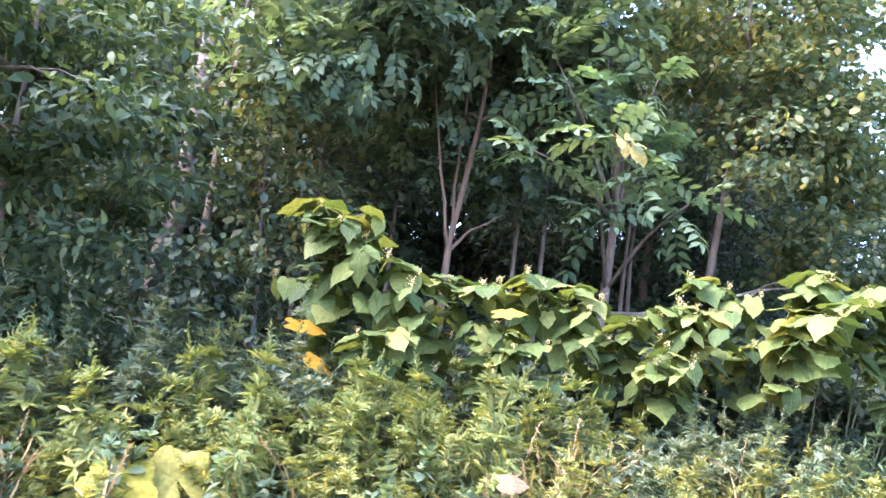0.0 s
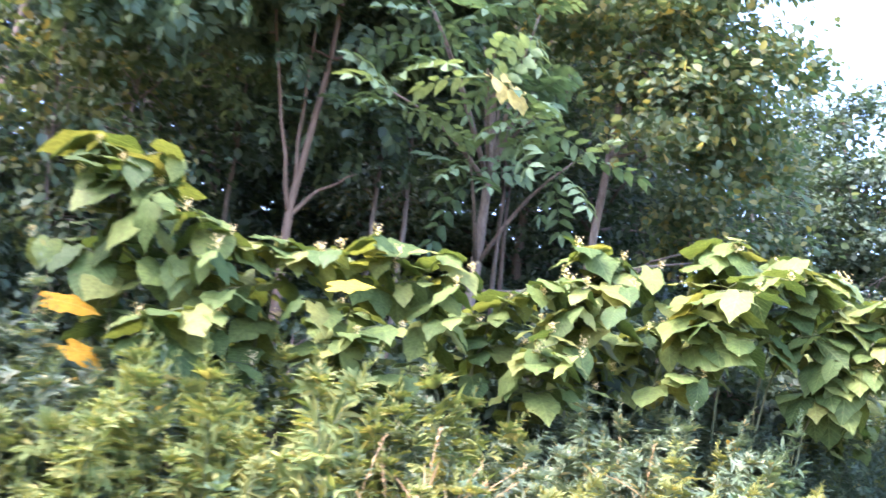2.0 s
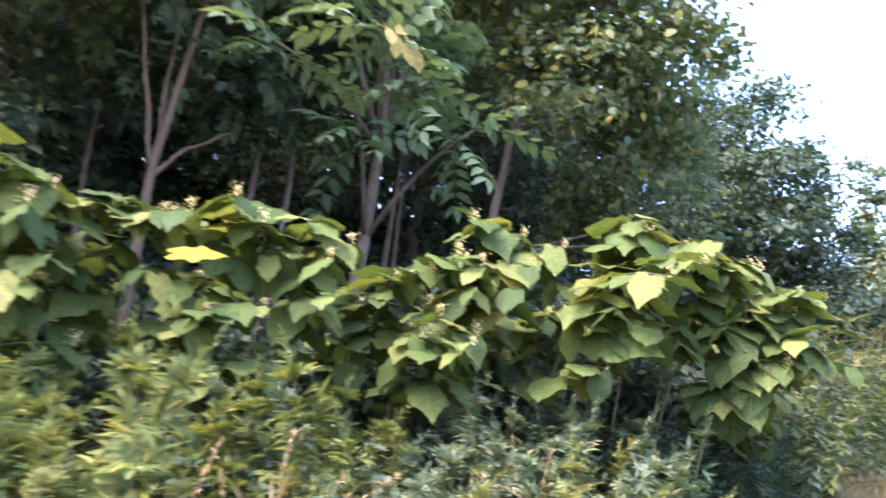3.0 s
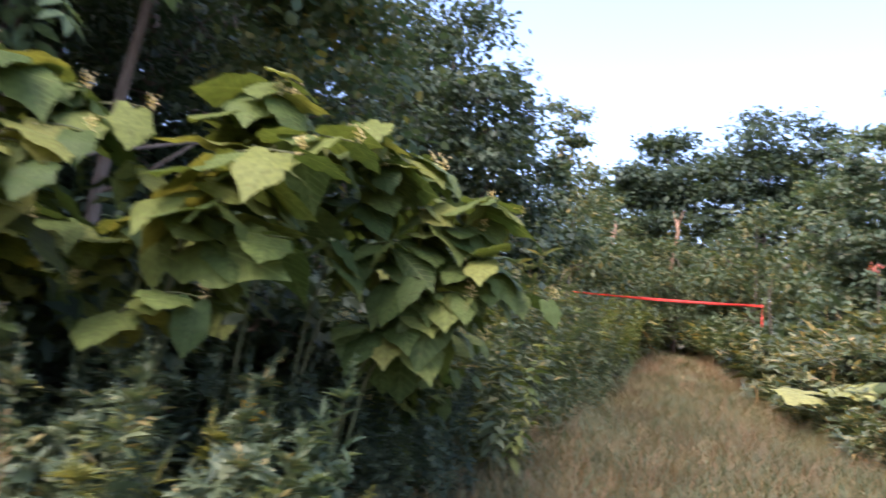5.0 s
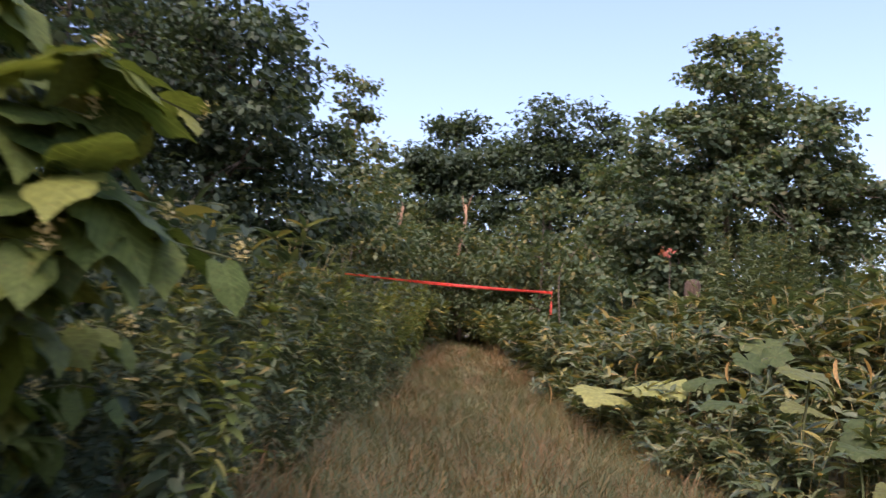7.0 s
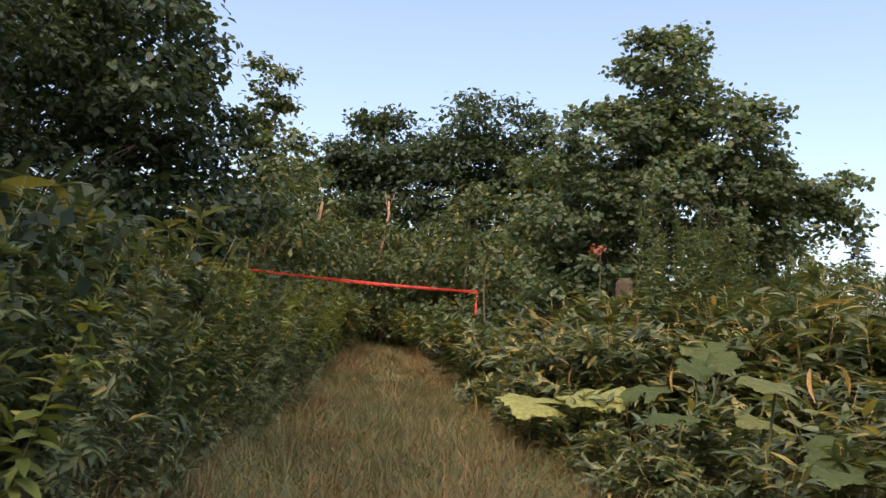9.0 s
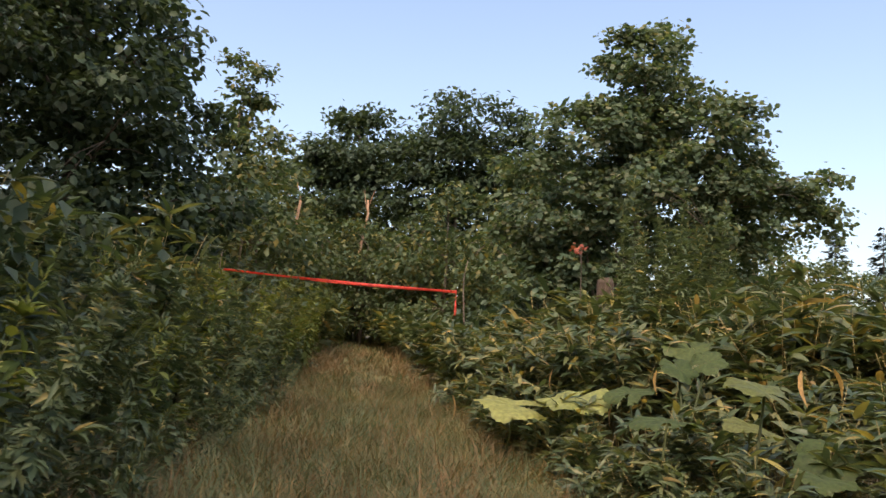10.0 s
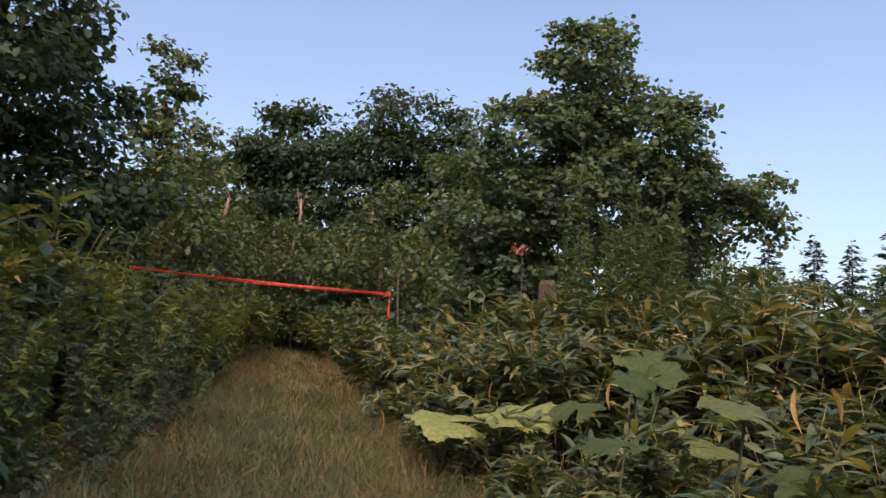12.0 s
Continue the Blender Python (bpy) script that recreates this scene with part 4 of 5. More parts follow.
# hedge weed shapes in the deep green leaf, which paints the hollow's shade
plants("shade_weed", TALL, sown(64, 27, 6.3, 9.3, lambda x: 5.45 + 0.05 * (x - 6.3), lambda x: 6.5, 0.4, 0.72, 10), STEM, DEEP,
       "leafy weed in the hollow under the knotweed, shade put into its dark leaf colour", "weed", "shaded weeds", 64)
plants("hedge_weed", TALL, sown(270, 3, 9.6, 31.0, lambda x: path_left(x) + 0.1, lambda x: path_left(x) + 1.9, 0.75, 1.2), STEM, MUG_DARK,
       "tall leafy weed in the dense hedge beside the path", "weed", "hedge weeds", 150)
plants("hedge_weed", TALL, sown(70, 21, 9.8, 30.0, lambda x: path_left(x) + 0.05, lambda x: path_left(x) + 1.6, 0.8, 1.3), STEM, MUG,
       "light green leafy weed standing out of the hedge", "weed", "hedge weeds", 70)
# more of these behind, again with the knotweed's shade in their leaf colour
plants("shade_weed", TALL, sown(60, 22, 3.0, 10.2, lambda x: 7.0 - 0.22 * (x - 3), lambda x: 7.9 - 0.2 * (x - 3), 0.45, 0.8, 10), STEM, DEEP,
       "leafy weed under the knotweed, the shade there put into its dark leaf colour", "weed", "shaded weeds", 60)
plants("hedge_weed", [mugwort_shape(0.7, 160 + k, k % 2 == 1, 44, 0.12, 0.35, LEAF_POINTED) for k in range(4)], sown(90, 24, 10.6, 24.0, lambda x: path_left(x) - 0.12, lambda x: path_left(x) + 0.3, 0.5, 1.1, 16), STEM, MUG_DARK,
       "low leafy weed leaning out over the path's edge", "weed", "hedge weeds", 45)
plants("edge_weed", [mugwort_shape(0.95, 170, False, 16, 0.17, 0.1, (LEAF_POINTED[0] * (0.8, 1, 1), LEAF_POINTED[1]))], [stand(7.18, 5.35), stand(6.95, 5.5, 120, 0.85, 8), stand(7.4, 5.5, 40, 0.8, -6)], STEM, ASH,
       "upright weed with broad pointed leaves under the knotweed", "weed", "weeds under the knotweed", 3)
plants("far_weed", TALL, sown(60, 18, 22.0, 41.0, lambda x: path_left(x) - 0.2, lambda x: path_left(x) + 1.0, 0.9, 1.35) + sown(40, 19, 39.0, 44.0, lambda x: 10.6, lambda x: 14.0, 0.9, 1.3), STEM, MUG,
       "light green tall weed at the path's far end", "weed", "far weeds", 60)
plants("tall_mugwort", [mugwort_shape(4.0, 120 + k, False, 260, 0.22, 0.06, (LEAF4[0] * (0.45, 1, 1), LEAF4[1])) for k in range(3)], sown(34, 4, 19.5, 22.5, lambda x: 1.1, lambda x: 3.0, 0.6, 0.92, 4) + sown(28, 23, 19.5, 22.5, lambda x: -0.9, lambda x: 1.3, 0.45, 0.65, 3), STEM, MUG_DARK,
       "tall feathery mugwort rising above the bamboo grass", "mugwort", "tall mugwort clump", 26)
SASAS_FAR = [sasa_shape(1.45, 150 + k, 5, 5, 0.34, (LEAF4[0] * (0.45, 1, 2), LEAF4[1])) for k in range(3)]
SASAS = [sasa_shape(1.45, 130 + k, 6, 6, 0.245) for k in range(5)]
# x, y, height over the ground, radius, tilts, 1 for a yellowed leaf
FUKI_SPOTS = [(16.7, 4.27, 0.72, 0.38, 5, -14, 1), (16.45, 3.66, 0.88, 0.38, -6, -16, 1), (15.9, 2.74, 1.32, 0.18, 14, -60, 0), (16.1, 2.46, 1.40, 0.18, -16, -64, 0),
              (14.55, 2.98, 0.95, 0.27, 0, 4, 0), (13.5, 2.5, 1.30, 0.25, 16, -14, 0), (14.0, 1.95, 0.88, 0.25, -8, -50, 0), (13.4, 2.17, 0.82, 0.20, 6, -4, 0),
              (14.4, 2.4, 1.0, 0.22, 10, -4, 0), (16.2, 3.15, 1.02, 0.24, -10, -20, 0), (29.8, 10.25, 0.45, 0.35, 0, -40, 0), (12.8, 2.0, 0.6, 0.22, 10, -10, 0), (17.6, 2.4, 1.5, 0.30, 0, -50, 0)]


def bamboo_bank(n, seed):
    """Dwarf bamboo that grows taller away from the path, thin in front of the butterbur."""
    r = rng_of(seed)
    out = []
    while len(out) < n:
        x = 11.8 + 14.2 * r.random()
        back = 0.2 + 4.4 * r.random() ** 1.3
        y = float(path_right(x)) - back
        near = any(-1.1 < x - f[0] < 0.2 and abs(y - f[1] + 0.05) < 0.4 for f in FUKI_SPOTS)
        s = (0.62 if near else 0.72 + 0.16 * back) * (0.9 + 0.25 * r.random()) * (1.0 if x < 17 else 1.15)
        out.append(stand(x, y, 360 * r.random(), s, 7 * r.normal(), 7 * r.normal()))
    return out


BANK = bamboo_bank(215, 5)
plants("bamboo_grass", SASAS, [m for m in BANK if m.to_scale().z < 1.0], CULM, SASA,
       "clump of dwarf bamboo with broad green leaves", "bamboo grass", "dwarf bamboo clumps", 120, ("culms", "leaves"))
plants("bamboo_grass", [sasa_shape(2.0, 200 + k, 7, 8, 0.27) for k in range(5)], [m @ Matrix.Scale(0.74, 4) for m in BANK if m.to_scale().z >= 1.0], CULM, SASA,
       "tall clump of dwarf bamboo on the bank", "bamboo grass", "dwarf bamboo clumps", 90, ("culms", "leaves"))
plants("bamboo_grass", [sasa_shape(1.0, 180 + k, 5, 5, 0.24) for k in range(4)], sown(64, 25, 12.4, 21.0, lambda x: path_right(x) - 0.65, lambda x: path_right(x) + 0.05, 0.45, 0.72, 14), CULM, SASA,
       "low dwarf bamboo hanging over the path's edge", "bamboo grass", "low bamboo clumps", 64, ("culms", "leaves"))
plants("bamboo_grass", SASAS, sown(14, 20, 20.8, 22.3, lambda x: 2.4, lambda x: 4.2, 1.4, 1.62, 4), CULM, SASA,
       "tall dwarf bamboo before the broken stump", "bamboo grass", "dwarf bamboo clumps", 14, ("culms", "leaves"))
plants("bamboo_grass", SASAS, sown(70, 6, 11.0, 24.0, lambda x: path_left(x) + 1.2, lambda x: path_left(x) + 3.2, 1.15, 1.6), CULM, SASA,
       "tall dwarf bamboo rising behind the hedge", "bamboo grass", "hedge bamboo", 50, ("culms", "leaves"))
plants("bamboo_grass", SASAS_FAR, sown(90, 7, 24.0, 46.0, lambda x: path_right(x) - 4.0, lambda x: path_right(x) + 0.1, 0.8, 1.2), CULM, SASA,
       "dwarf bamboo thicket at the path's far end", "bamboo grass", "far bamboo", 20, ("culms", "leaves"))
plants("bamboo_grass", SASAS_FAR, sown(70, 8, 28.0, 47.0, lambda x: path_left(x) - 0.1, lambda x: path_left(x) + 2.5, 0.8, 1.2), CULM, SASA,
       "dwarf bamboo thicket at the path's far end", "bamboo grass", "far bamboo", 10, ("culms", "leaves"))
plants("bamboo_grass", SASAS_FAR, sown(40, 9, 0.5, 7.0, lambda x: 15.2, lambda x: 17.0, 1.2, 1.6), CULM, SASA,
       "sunlit dwarf bamboo behind the tree trunks", "bamboo grass", "forest bamboo", 40, ("culms", "leaves"))


# ---- giant knotweed ----
def knot_leaf(seed, droop):
    """A broad blunt leaf, heart-shaped at its stalk, bending down along its length and gently at the margins."""
    r = rng_of(seed)
    w = [0.15, 0.31, 0.375, 0.39, 0.38, 0.35, 0.305, 0.245, 0.165, 0.07, 0]
    w = [v * (1 + 0.05 * r.normal()) if v else 0 for v in w]
    V, F = outline_leaf(w, 0.0, 0.0, 0.0, 2)
    x, y = V[:, 0].copy(), V[:, 1].copy()
    V[:, 1] = np.where(y < 0.14, y - 0.16 * np.minimum(np.abs(x) / 0.25, 1) * (1 - np.abs(x)), y)
    V[:, 2] = 0.10 * np.abs(x) - 0.42 * x * x - droop * np.maximum(y, 0) ** 1.8 + 0.03 * np.sin(15 * y + seed) * np.abs(x) / 0.3 + 0.05 * x * math.sin(seed * 1.7)
    return V, F


KNOT_SHAPES = [knot_leaf(200 + k, (0.10, 0.2, 0.32, 0.45)[k]) for k in range(4)]
KNOT_MESH = [tri_mesh("leaf", *s, KNOT) for s in KNOT_SHAPES]
KNOT_MESH_YELLOW = tri_mesh("leaf", *KNOT_SHAPES[1], KNOT_YELLOW)
KNOT_MESH_ORANGE = tri_mesh("leaf", *KNOT_SHAPES[2], KNOT_ORANGE)


def flower_shape(seed):
    r = rng_of(seed)
    n = 46
    P = np.stack([r.normal(size=n) * 0.02, r.normal(size=n) * 0.02, 0.10 * r.random(n)], 1)
    return scatter(LEAF4, P, r.normal(size=(n, 3)), UP + r.normal(size=(n, 3)), np.full(n, 0.019))


FLOWER_MESH = [tri_mesh("inflorescence", *flower_shape(220 + k), FLOWER) for k in range(2)]


def knotweed(base, top, seed, leaves=20, branches=4, size=0.36, arch=0.5, low=0.2, hang=0.12):
    """One stem bending from its base to top (both from the world's origin), with side shoots and alternate leaves."""
    r = rng_of(seed)
    thing = new("knotweed")
    gz = float(ground_z(base[0], base[1])) - 0.03
    b = np.array((0.0, 0.0, 0.0))
    e = np.array((top[0] - base[0], top[1] - base[1], top[2]))
    t = np.linspace(0, 1, 11)[:, None]
    c = np.array((e[0] * 0.15, e[1] * 0.15, e[2] * (1 + 0.25 * arch)))
    main = (1 - t) ** 2 * b + 2 * t * (1 - t) * c + t * t * e
    main[1:-1] += np.array([(0.02 * (-1) ** i, 0.02 * (-1) ** i, 0) for i in range(9)])
    axes = [(main, 0.013, leaves, low)]
    for k in range(branches):
        u = 0.42 + 0.5 * k / max(branches, 1)
        s = np.array([np.interp(u, t[:, 0], main[:, i]) for i in range(3)])
        a = r.random() * 6.28
        ln = (0.75 if top[0] < 8.4 else 0.45) * (1.25 - u)
        tip = s + np.array((math.cos(a) * ln, math.sin(a) * ln - 0.15, 0.25 * ln))
        axes.append(((1 - t) ** 2 * s + 2 * t * (1 - t) * ((s + tip) / 2 + np.array((0, 0, 0.12))) + t * t * tip, 0.008, 6, 0.15))
    for pts, rad, n, lo in axes:
        part("stem", tri_mesh("stem", *tube(pts, rad * np.linspace(1, 0.3, 11), 5), STEM), thing)
        for i in range(n):
            u = lo + (1 - lo) * (i + 0.5 * r.random()) / n
            p = np.array([np.interp(u, t[:, 0], pts[:, q]) for q in range(3)])
            tan = unit(np.array([np.interp(min(u + 0.1, 1), t[:, 0], pts[:, q]) for q in range(3)]) - p + 1e-6)
            sd = np.cross(tan, UP) * (1 if i % 2 else -1)
            sd = unit(sd + 1e-6) if np.linalg.norm(sd) > 0.2 else np.array((math.cos(2.4 * i), math.sin(2.4 * i), 0))
            under = 1 - min(max(p[2] / max(e[2], 0.1), 0), 1)
            d = sd * 0.85 + tan * 0.4 + r.normal(size=3) * np.array((0.35, 0.35, 0.38)) + np.array((0, -0.15, -0.18 - 0.75 * under - hang))
            s = size * (1.28 - 0.72 * u) * (0.75 + 0.5 * r.random())
            lf = part("leaf", KNOT_MESH[r.integers(4)], thing)
            lf.matrix_basis = leaf_pose(p + d * 0.03, d, s, 15 * r.normal())
        if rad < 0.01 and r.random() < 0.45:
            continue
        fl = part("inflorescence", FLOWER_MESH[seed % 2], thing, "cream flower cluster")
        tagged(fl, kind="stuff")
        fl.matrix_basis = Matrix.Translation(Vector(pts[-1])) @ Matrix.Scale(0.65 + 0.35 * r.random(), 4)
    thing.matrix_basis = pose(base[0], base[1], gz)
    return tagged(thing, "giant knotweed with broad drooping leaves on arching stems", "knotweed", "knotweed thicket")


KN = [((2.75, 7.75), (2.6, 7.35, 2.42), 301, 18, 4), ((2.75, 8.0), (2.5, 7.65, 2.58), 319, 18, 4), ((2.9, 7.7), (2.85, 7.3, 2.3), 320, 16, 3), ((3.2, 7.6), (3.3, 7.05, 2.0), 302, 18, 4), ((3.7, 7.6), (3.9, 6.9, 1.95), 303, 18, 4), ((4.3, 7.4), (4.5, 6.8, 2.0), 304, 18, 4),
      ((4.9, 7.3), (5.1, 6.65, 1.95), 305, 18, 4), ((5.4, 7.2), (5.7, 6.5, 1.85), 306, 18, 4), ((5.9, 7.0), (6.2, 6.3, 1.9), 307, 18, 4), ((6.3, 6.9), (6.5, 6.4, 2.25), 308, 18, 5),
      ((7.2, 6.6), (7.4, 5.9, 2.4), 310, 22, 5), ((7.6, 6.4), (8.0, 5.7, 2.3), 311, 22, 5), ((8.0, 6.3), (8.4, 5.5, 2.2), 312, 20, 4),
      ((8.3, 6.1), (8.7, 5.2, 1.95), 313, 20, 5), ((8.2, 6.0), (8.8, 5.15, 1.6), 314, 18, 4), ((3.0, 7.3), (2.7, 6.9, 1.4), 316, 14, 3),
      ((4.1, 7.1), (4.1, 6.6, 1.4), 317, 14, 3), ((5.6, 6.8), (5.5, 6.3, 1.4), 318, 14, 3)]
KN += [((x, y + 0.25), (x + 0.1, y - 0.1, h), 330 + i, 16, 3) for i, (x, y, h) in enumerate([(3.4, 7.7, 1.5), (4.6, 7.6, 1.6), (5.6, 7.4, 1.6), (6.4, 7.2, 1.6), (7.2, 6.9, 1.7), (8.0, 6.6, 1.7)])]
for b, tp, s, n, br in KN:
    knotweed(b, tp, s, n - 5 if tp[0] > 6.4 else n + 3, br, 0.36 if tp[0] > 6.4 else 0.30, low=0.5 if tp[0] > 6.4 else 0.25, hang=0.45 if tp[0] > 8.2 else 0.3)


# two long shoots that reach out over the path's edge
knotweed((7.9, 6.25), (9.3, 5.35, 2.08), 351, 16, 1, 0.28, 0.9, 0.4, 0.3)
knotweed((8.1, 6.1), (8.85, 4.9, 1.48), 352, 14, 1, 0.34, 0.9, 0.4, 0.45)
# shoots that lean far out over the clearing, with the largest leaves
knotweed((6.9, 6.6), (6.65, 5.2, 1.9), 353, 11, 2, 0.42, 0.8, 0.45, 0.3)
knotweed((7.1, 6.5), (7.05, 5.2, 2.05), 354, 13, 2, 0.40, 0.8, 0.45, 0.2)
knotweed((6.6, 6.6), (6.75, 5.75, 1.3), 355, 8, 0, 0.42, 0.6, 0.6, 0.5)


# the dark skirt of low shoots at the thicket's near end
for i, (x, y, h) in enumerate([(9.15, 5.7, 1.15), (9.25, 5.8, 0.75), (8.95, 5.7, 0.95), (9.25, 6.0, 1.35), (8.9, 5.95, 1.55)]):
    knotweed((x - 0.15, y + 0.4), (x, y, h), 360 + i, 14, 2, 0.21, 0.7, 0.1, 0.5)


def loose_leaf(name, me, at, d, size, label, category, up=(0, 0, 1)):
    ob = part(name, me)
    ob.matrix_basis = leaf_pose(at, d, size, 0, up)
    return tagged(ob, label, category)


for me, at, d, s in ((KNOT_MESH_ORANGE, (2.28, 7.45, 2.17), (1, -0.35, 0.05), 0.33), (KNOT_MESH_YELLOW, (3.75, 6.35, 2.38), (0.8, -0.5, 0.2), 0.27), (KNOT_MESH_ORANGE, (2.42, 7.3, 1.88), (0.7, -0.5, -0.3), 0.26), (KNOT_MESH_ORANGE, (7.3, 5.9, 1.55), (0.1, -0.5, -0.8), 0.18)):
    loose_leaf("knotweed_leaf", me, at, d, s, "yellowed dying knotweed leaf hanging in the thicket", "leaf", (-0.2, -0.45, 0.8))


# ---- butterbur ----
def fuki_leaf(seed):
    """A round leaf with a notch at its stalk, pleated along its ribs, with a ragged toothed margin and a wavy rim."""
    r = rng_of(seed)
    nr, na = 6, 61
    V, F = [(0, 0, 0)], []
    torn = [1 - (0.22 * r.random() if r.random() < 0.10 else 0) for _ in range(na)]
    for i in range(1, nr + 1):
        q = i / nr
        for j in range(na):
            a = -math.pi / 2 + 0.2 + (2 * math.pi - 0.4) * j / (na - 1)
            tooth = 0.045 * (j % 2) + 0.03 * r.normal()
            rad = q * (1 + 0.09 * math.sin(5 * a + seed) * q) * (torn[j] * (1 - tooth) if i == nr else 1)
            z = 0.20 * q - 0.26 * q ** 2.5 + 0.11 * math.sin(2 * a + seed) * q * q + 0.06 * math.sin(5 * a + 2 * seed) * q ** 3 + 0.022 * math.cos(9 * a) * q + 0.02 * r.normal() * (i == nr)
            V.append((math.cos(a) * rad, math.sin(a) * rad, z))
    for j in range(na - 1):
        F.append((0, 1 + j, 2 + j))
    for i in range(nr - 1):
        for j in range(na - 1):
            p = 1 + i * na + j
            F += [(p, p + na, p + na + 1), (p, p + na + 1, p + 1)]
    return np.array(V, dtype=float), np.array(F)


FUKI_GREEN = [tri_mesh("leaf", *fuki_leaf(k), FUKI) for k in (1, 2, 3)]
FUKI_LIME = tri_mesh("leaf", *fuki_leaf(6), leaf_mat("lime_yellow_leaf", [(0, (0.23, 0.25, 0.015)), (1, (0.27, 0.27, 0.02))], True, 0.65, 0.3, 0.0, 0.25, 0.1))
FUKI_PALE = [tri_mesh("leaf", *fuki_leaf(k), FUKI_YELLOW) for k in (4, 5)]


def butterbur(x, y, h, rad, rx, ry, yellow, seed, label, tip=0.5):
    thing = new("butterbur")
    r = rng_of(seed)
    lean = np.array((r.normal() * 0.06, r.normal() * 0.06, 0))
    pts = [(-lean[0] * 3, -lean[1] * 3, 0), (-lean[0], -lean[1], h * 0.5), (0, 0, h)]
    part("stalk", tri_mesh("stalk", *tube(pts, [0.014, 0.011, 0.009], 6), STEM), thing)
    lf = part("leaf", FUKI_LIME if yellow == 2 else (FUKI_PALE[seed % 2] if yellow else FUKI_GREEN[seed % 3]), thing)
    lf.matrix_basis = pose(0, 0, h, rx, ry * tip - 6) @ pose(0, 0, 0, 0, 0, 70 * seed) @ Matrix.Scale(rad, 4)
    thing.matrix_basis = pose(x, y, float(ground_z(x, y)) - 0.02)
    return tagged(thing, label, "butterbur", "butterbur plants")


for i, (x, y, h, rad, rx, ry, ye) in enumerate(FUKI_SPOTS):
    butterbur(x, y, h, rad, rx, ry, ye, 10 + i, "butterbur with a pale yellow-green round leaf" if ye else "butterbur with a broad round green leaf")
for i, (x, y, h, rad) in enumerate([(0.74, 5.35, 0.50, 0.22), (1.08, 5.45, 0.52, 0.23)]):
    butterbur(x, y, h, rad, 52, -12, 2, 30 + i, "butterbur with a yellowed round leaf among mugwort")

for i, (x, y, h, rad) in enumerate([(14.71, 6.42, 0.10, 0.11), (14.95, 6.35, 0.12, 0.10), (13.9, 6.0, 0.09, 0.08), (12.6, 5.2, 0.09, 0.07)]):
    butterbur(x, y, h, rad, 10, -20, 0, 40 + i, "small low butterbur leaf in the path grass")

# ---- red marking tape across the path ----
A, B = np.array((19.84, 8.85, 3.27)), np.array((25.24, 6.07, 3.54))


def tape_strip(pts, width, twist, thick=0.002):
    V, F = [], []
    pts = np.array(pts)
    tan = unit(np.gradient(pts, axis=0))
    for i, (p, d) in enumerate(zip(pts, tan)):
        side = unit(np.cross(d, UP) if abs(d[2]) < 0.9 else np.array((0.3, 1.0, 0)))
        upv = unit(np.cross(side, d))
        w = math.cos(twist[i]) * upv + math.sin(twist[i]) * side
        nrm = np.cross(w, d)
        for a, b in ((1, 1), (-1, 1), (-1, -1), (1, -1)):
            V.append(p + w * (width if np.isscalar(width) else width[i]) / 2 * a + nrm * thick / 2 * b)
    for i in range(len(pts) - 1):
        for j in range(4):
            k = (j + 1) % 4
            p, q, r, s = 4 * i + j, 4 * i + k, 4 * i + 4 + k, 4 * i + 4 + j
            F += [(p, q, r), (p, r, s)]
    e = 4 * (len(pts) - 1)
    F += [(0, 2, 1), (0, 3, 2), (e, e + 1, e + 2), (e, e + 2, e + 3)]
    return np.array(V), np.array(F)


tt = np.linspace(0, 1, 25)
span = A + (B - A) * tt[:, None] - np.array((0, 0, 0.03)) * np.sin(math.pi * tt)[:, None]
tape = new("marking_tape")
part("strip", tri_mesh("strip", *tape_strip(span, 0.058, 1.15 - 1.1 * tt ** 0.5 + 0.5 * np.sin(tt * 9)), TAPE), tape)
tail = B + np.array([(-0.14, -0.02, -0.08 - 0.42 * q) for q in np.linspace(0, 1, 7)])
part("hanging_end", tri_mesh("hanging_end", *tape_strip(tail, [0.008, 0.008, 0.02, 0.045, 0.045, 0.045, 0.04], np.linspace(0.2, 1.1, 7)), TAPE), tape)
kv, kf = tube([B + np.array((0, 0, 0.04)), B, B - np.array((0, 0, 0.06))], [0.008, 0.022, 0.008], 8)
part("knot", tri_mesh("knot", kv, kf, TAPE), tape)
tagged(tape, "bright red marking tape stretched across the path", "tape")
tree("tape_sapling", (25.62, 5.9), [(0, 0, 0), (0, 0, 1.2), (-0.03, 0.08, 2.3), (0, 0, 2.8)], [(0.35, -0.45, 1.7, 0.55, 0.5, 0.6), (0.3, -0.4, 1.0, 0.7, 0.8, 0.6), (0.2, -1.0, 0.9, 0.9, 0.9, 0.7)], 130, 18, LEAF_OVAL, 0.16, DEEP, BARK, "leafy sapling that holds the red tape", "sapling", 91, 6, 0.2, 0.03)
tree("tape_sapling", (19.75, 8.92), [(0, 0, 0), (0, 0, 0.8), (0.05, 0, 1.5), (0.05, -0.04, 2.1)], [(0, 0.2, 1.3, 0.5, 0.5, 0.5)], 50, 14, LEAF_LANCE, 0.16, MUG, BARK, "thin sapling that holds the tape's other end", "sapling", 92, 4, 0.18, 0.025)

# ---- stump, red-leaved sapling ----
stump = new("broken_stump")
part("trunk", tri_mesh("trunk", *tube([(0, 0, 0), (0.02, 0, 1.2), (0, 0, 2.46), (0.02, 0.01, 2.53)], [0.19, 0.16, 0.15, 0.13], 9), CUTWOOD), stump)
stump.matrix_basis = stand(22.7, 3.15)
tagged(stump, "weathered broken stump rising out of the bamboo", "stump")
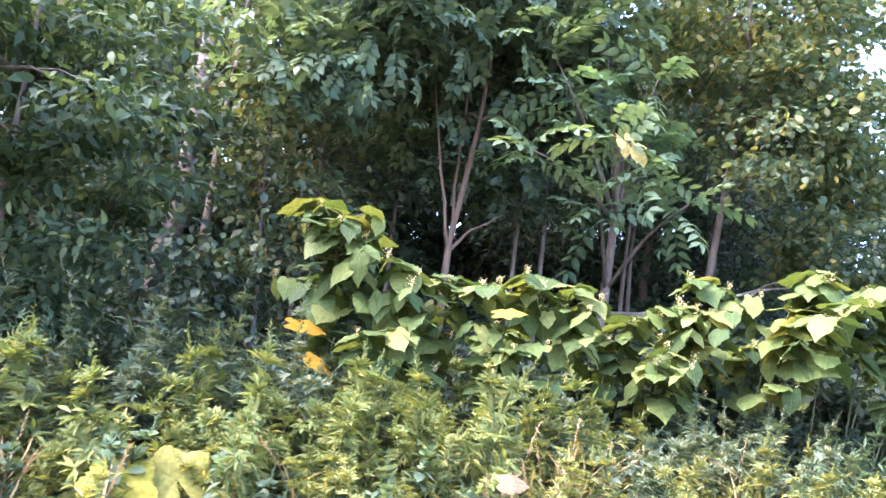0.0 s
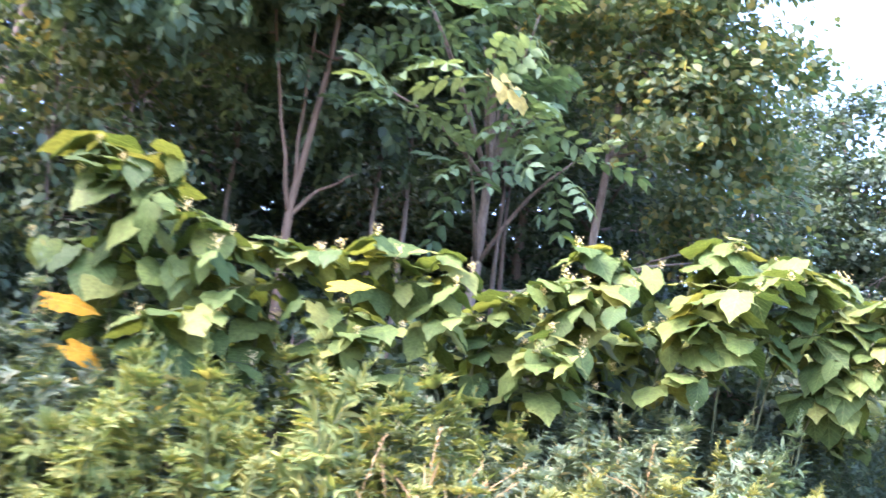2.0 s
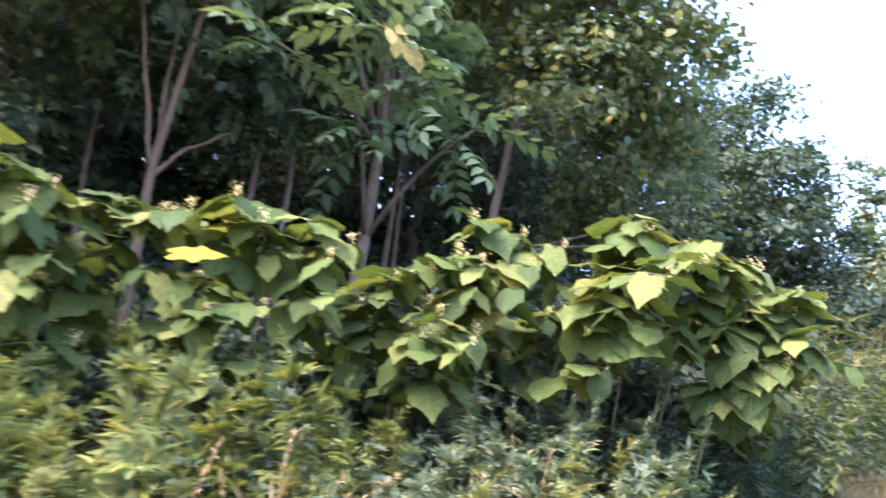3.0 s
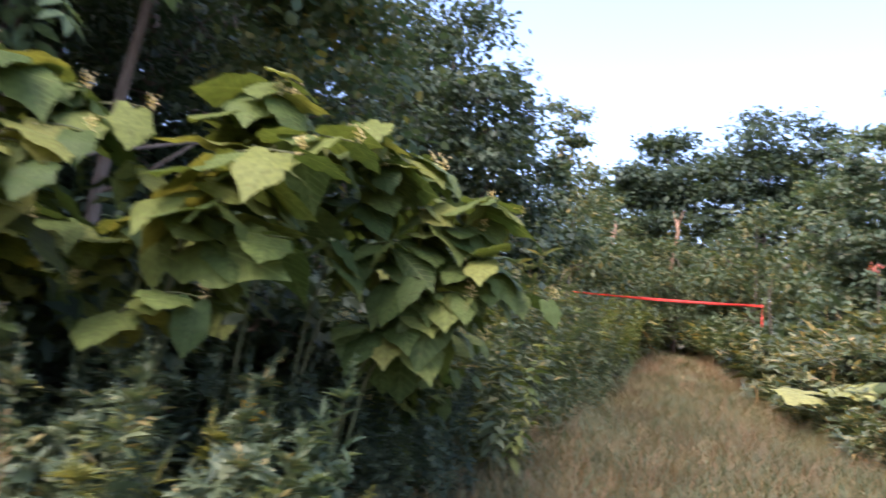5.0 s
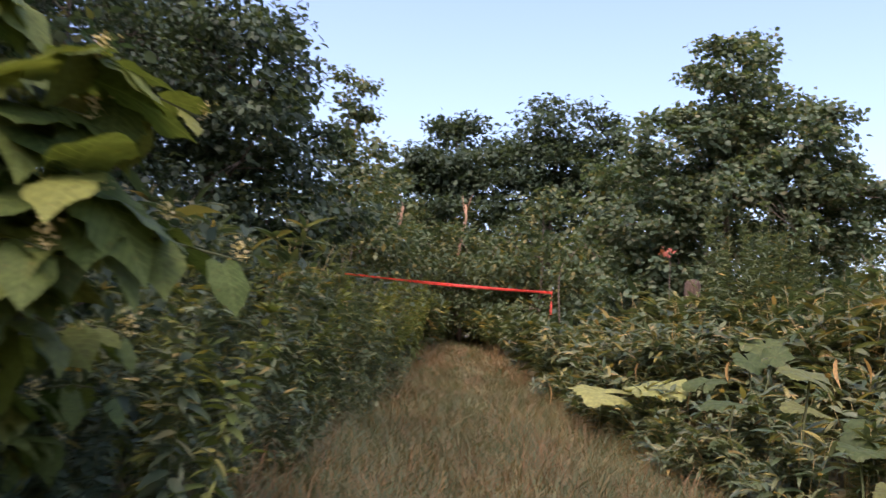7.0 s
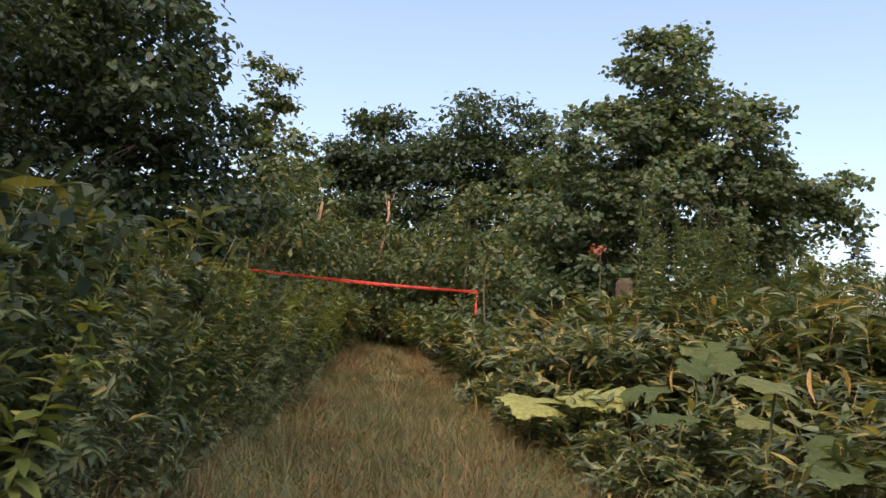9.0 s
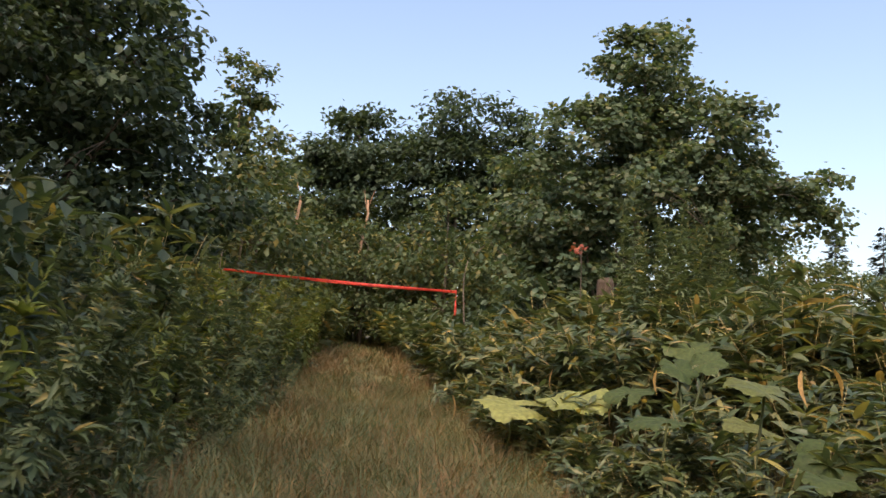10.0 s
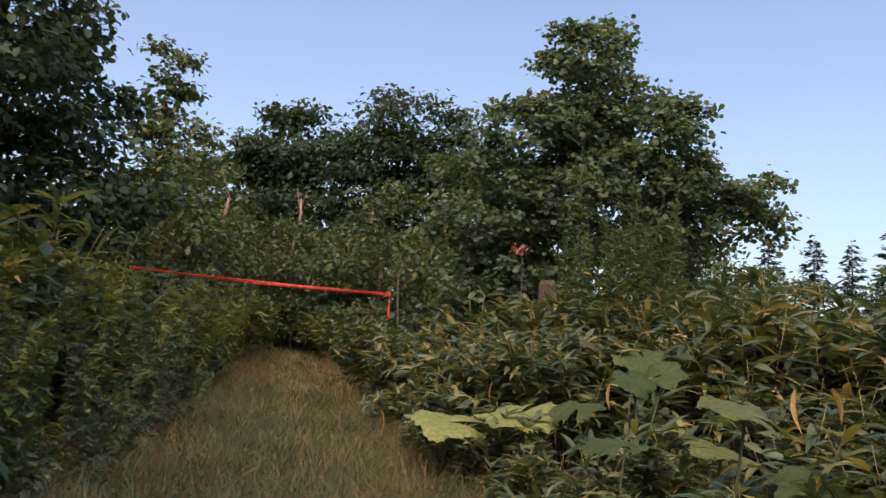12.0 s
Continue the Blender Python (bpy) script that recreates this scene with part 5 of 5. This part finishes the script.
tree("red_sapling", (23.4, 3.55), [(0, 0, 0), (0, 0, 1.6), (0.02, 0.02, 3.2)], [(0, 0, 3.1, 0.06, 0.06, 0.06)], 5, 3, LEAF_HEART, 0.10, RED_LEAF, BARK, "sapling with a tuft of red autumn leaves", "sapling", 93, 2, 0.08, 0.02)


# ---- dry stalks, fallen leaf, dead bamboo leaves ----
def dry_stalk(x, y, h, lx, ly, seed):
    r = rng_of(seed)
    thing = new("dry_grass_stalk")
    t = np.linspace(0, 1, 7)
    pts = np.stack([lx * t ** 1.6, ly * t ** 1.6, h * (t - 0.12 * t ** 3)], 1)
    part("stalk", tri_mesh("stalk", *tube(pts, 0.0026 * (1.1 - 0.7 * t), 4), STRAW), thing)
    u = 0.72 + 0.28 * r.random(34)
    P = np.stack([np.interp(u, t, pts[:, c]) for c in range(3)], 1)
    d = unit(pts[-1] - pts[-2])
    part("seed_head", tri_mesh("seed_head", *scatter(LEAF_LANCE, P, d + r.normal(size=(34, 3)) * 0.35, UP + r.normal(size=(34, 3)), np.full(34, 0.034)), STRAW), thing)
    u = 0.2 + 0.4 * r.random(5)
    P = np.stack([np.interp(u, t, pts[:, c]) for c in range(3)], 1)
    part("foliage", tri_mesh("foliage", *scatter((LEAF_LANCE[0] * (0.35, 1, 1), LEAF_LANCE[1]), P, unit(r.normal(size=(5, 3)) * 0.6 + UP), UP + r.normal(size=(5, 3)), np.full(5, 0.3)), STRAW), thing)
    thing.matrix_basis = pose(x, y, float(ground_z(x, y)) - 0.02)
    return tagged(thing, "dry straw-coloured grass stalk with seed head", "grass stalk", "dry stalks")


r = rng_of(401)
for k in range(6):
    dry_stalk(3.75 + 0.22 * r.normal(), 5.3 + 0.1 * r.normal(), 0.75 + 0.4 * r.random(), 0.25 * r.normal() + 0.1, 0.1 * r.normal(), 410 + k)
dry_stalk(3.7, 5.3, 0.95, 0.75, -0.1, 430)
dry_stalk(3.7, 5.25, 0.85, 0.6, -0.15, 431)
for k in range(10):
    dry_stalk(-1.0 + 8.0 * r.random(), 5.1 + 0.7 * r.random(), 0.7 + 0.35 * r.random(), 0.2 * r.normal(), 0.2 * r.normal(), 440 + k)
for k in range(6):
    dry_stalk(16.0 + 1.6 * r.random(), 0.6 + 1.0 * r.random(), 1.75 + 0.3 * r.random(), 0.3 * r.normal(), 0.45 * r.normal(), 470 + k)
loose_leaf("dead_leaf", tri_mesh("dead_leaf", *knot_leaf(240, 0.3), DEAD_LEAF), (2.95, 4.78, 1.10), (0.8, -0.35, 0.1), 0.19, "curled pale brown dead leaf caught in the weeds", "leaf", (-0.4, -0.7, 0.7))
BAM = tri_mesh("dry_bamboo_leaf", *outline_leaf([0.05, 0.14, 0.155, 0.12, 0.06, 0], 0.5, 0.25), DRY_BAMBOO)
for at, d, s in (((13.06, 2.385, 2.13), (0.05, 0.06, -1), 0.20), ((13.1, 2.2, 2.15), (0.1, -0.45, -0.8), 0.17), ((18.3, 3.5, 2.55), (0, 0.1, -1), 0.2), ((17.0, 3.9, 2.05), (0, 0.3, -1), 0.2), ((17.4, 5.0, 1.7), (0, -0.3, -1), 0.25), ((15.0, 7.85, 3.2), (0, 0, -1), 0.24), ((15.7, 2.95, 2.1), (0.1, 0.2, -1), 0.2), ((16.4, 3.3, 1.75), (0, 0.3, -1), 0.22), ((14.9, 3.3, 1.45), (0, 0.2, -1), 0.2), ((19.5, 4.3, 2.4), (0, 0.2, -1), 0.22)):
    loose_leaf("dry_bamboo_leaf", BAM, at, d, s, "dry orange bamboo leaf hanging down", "leaf")
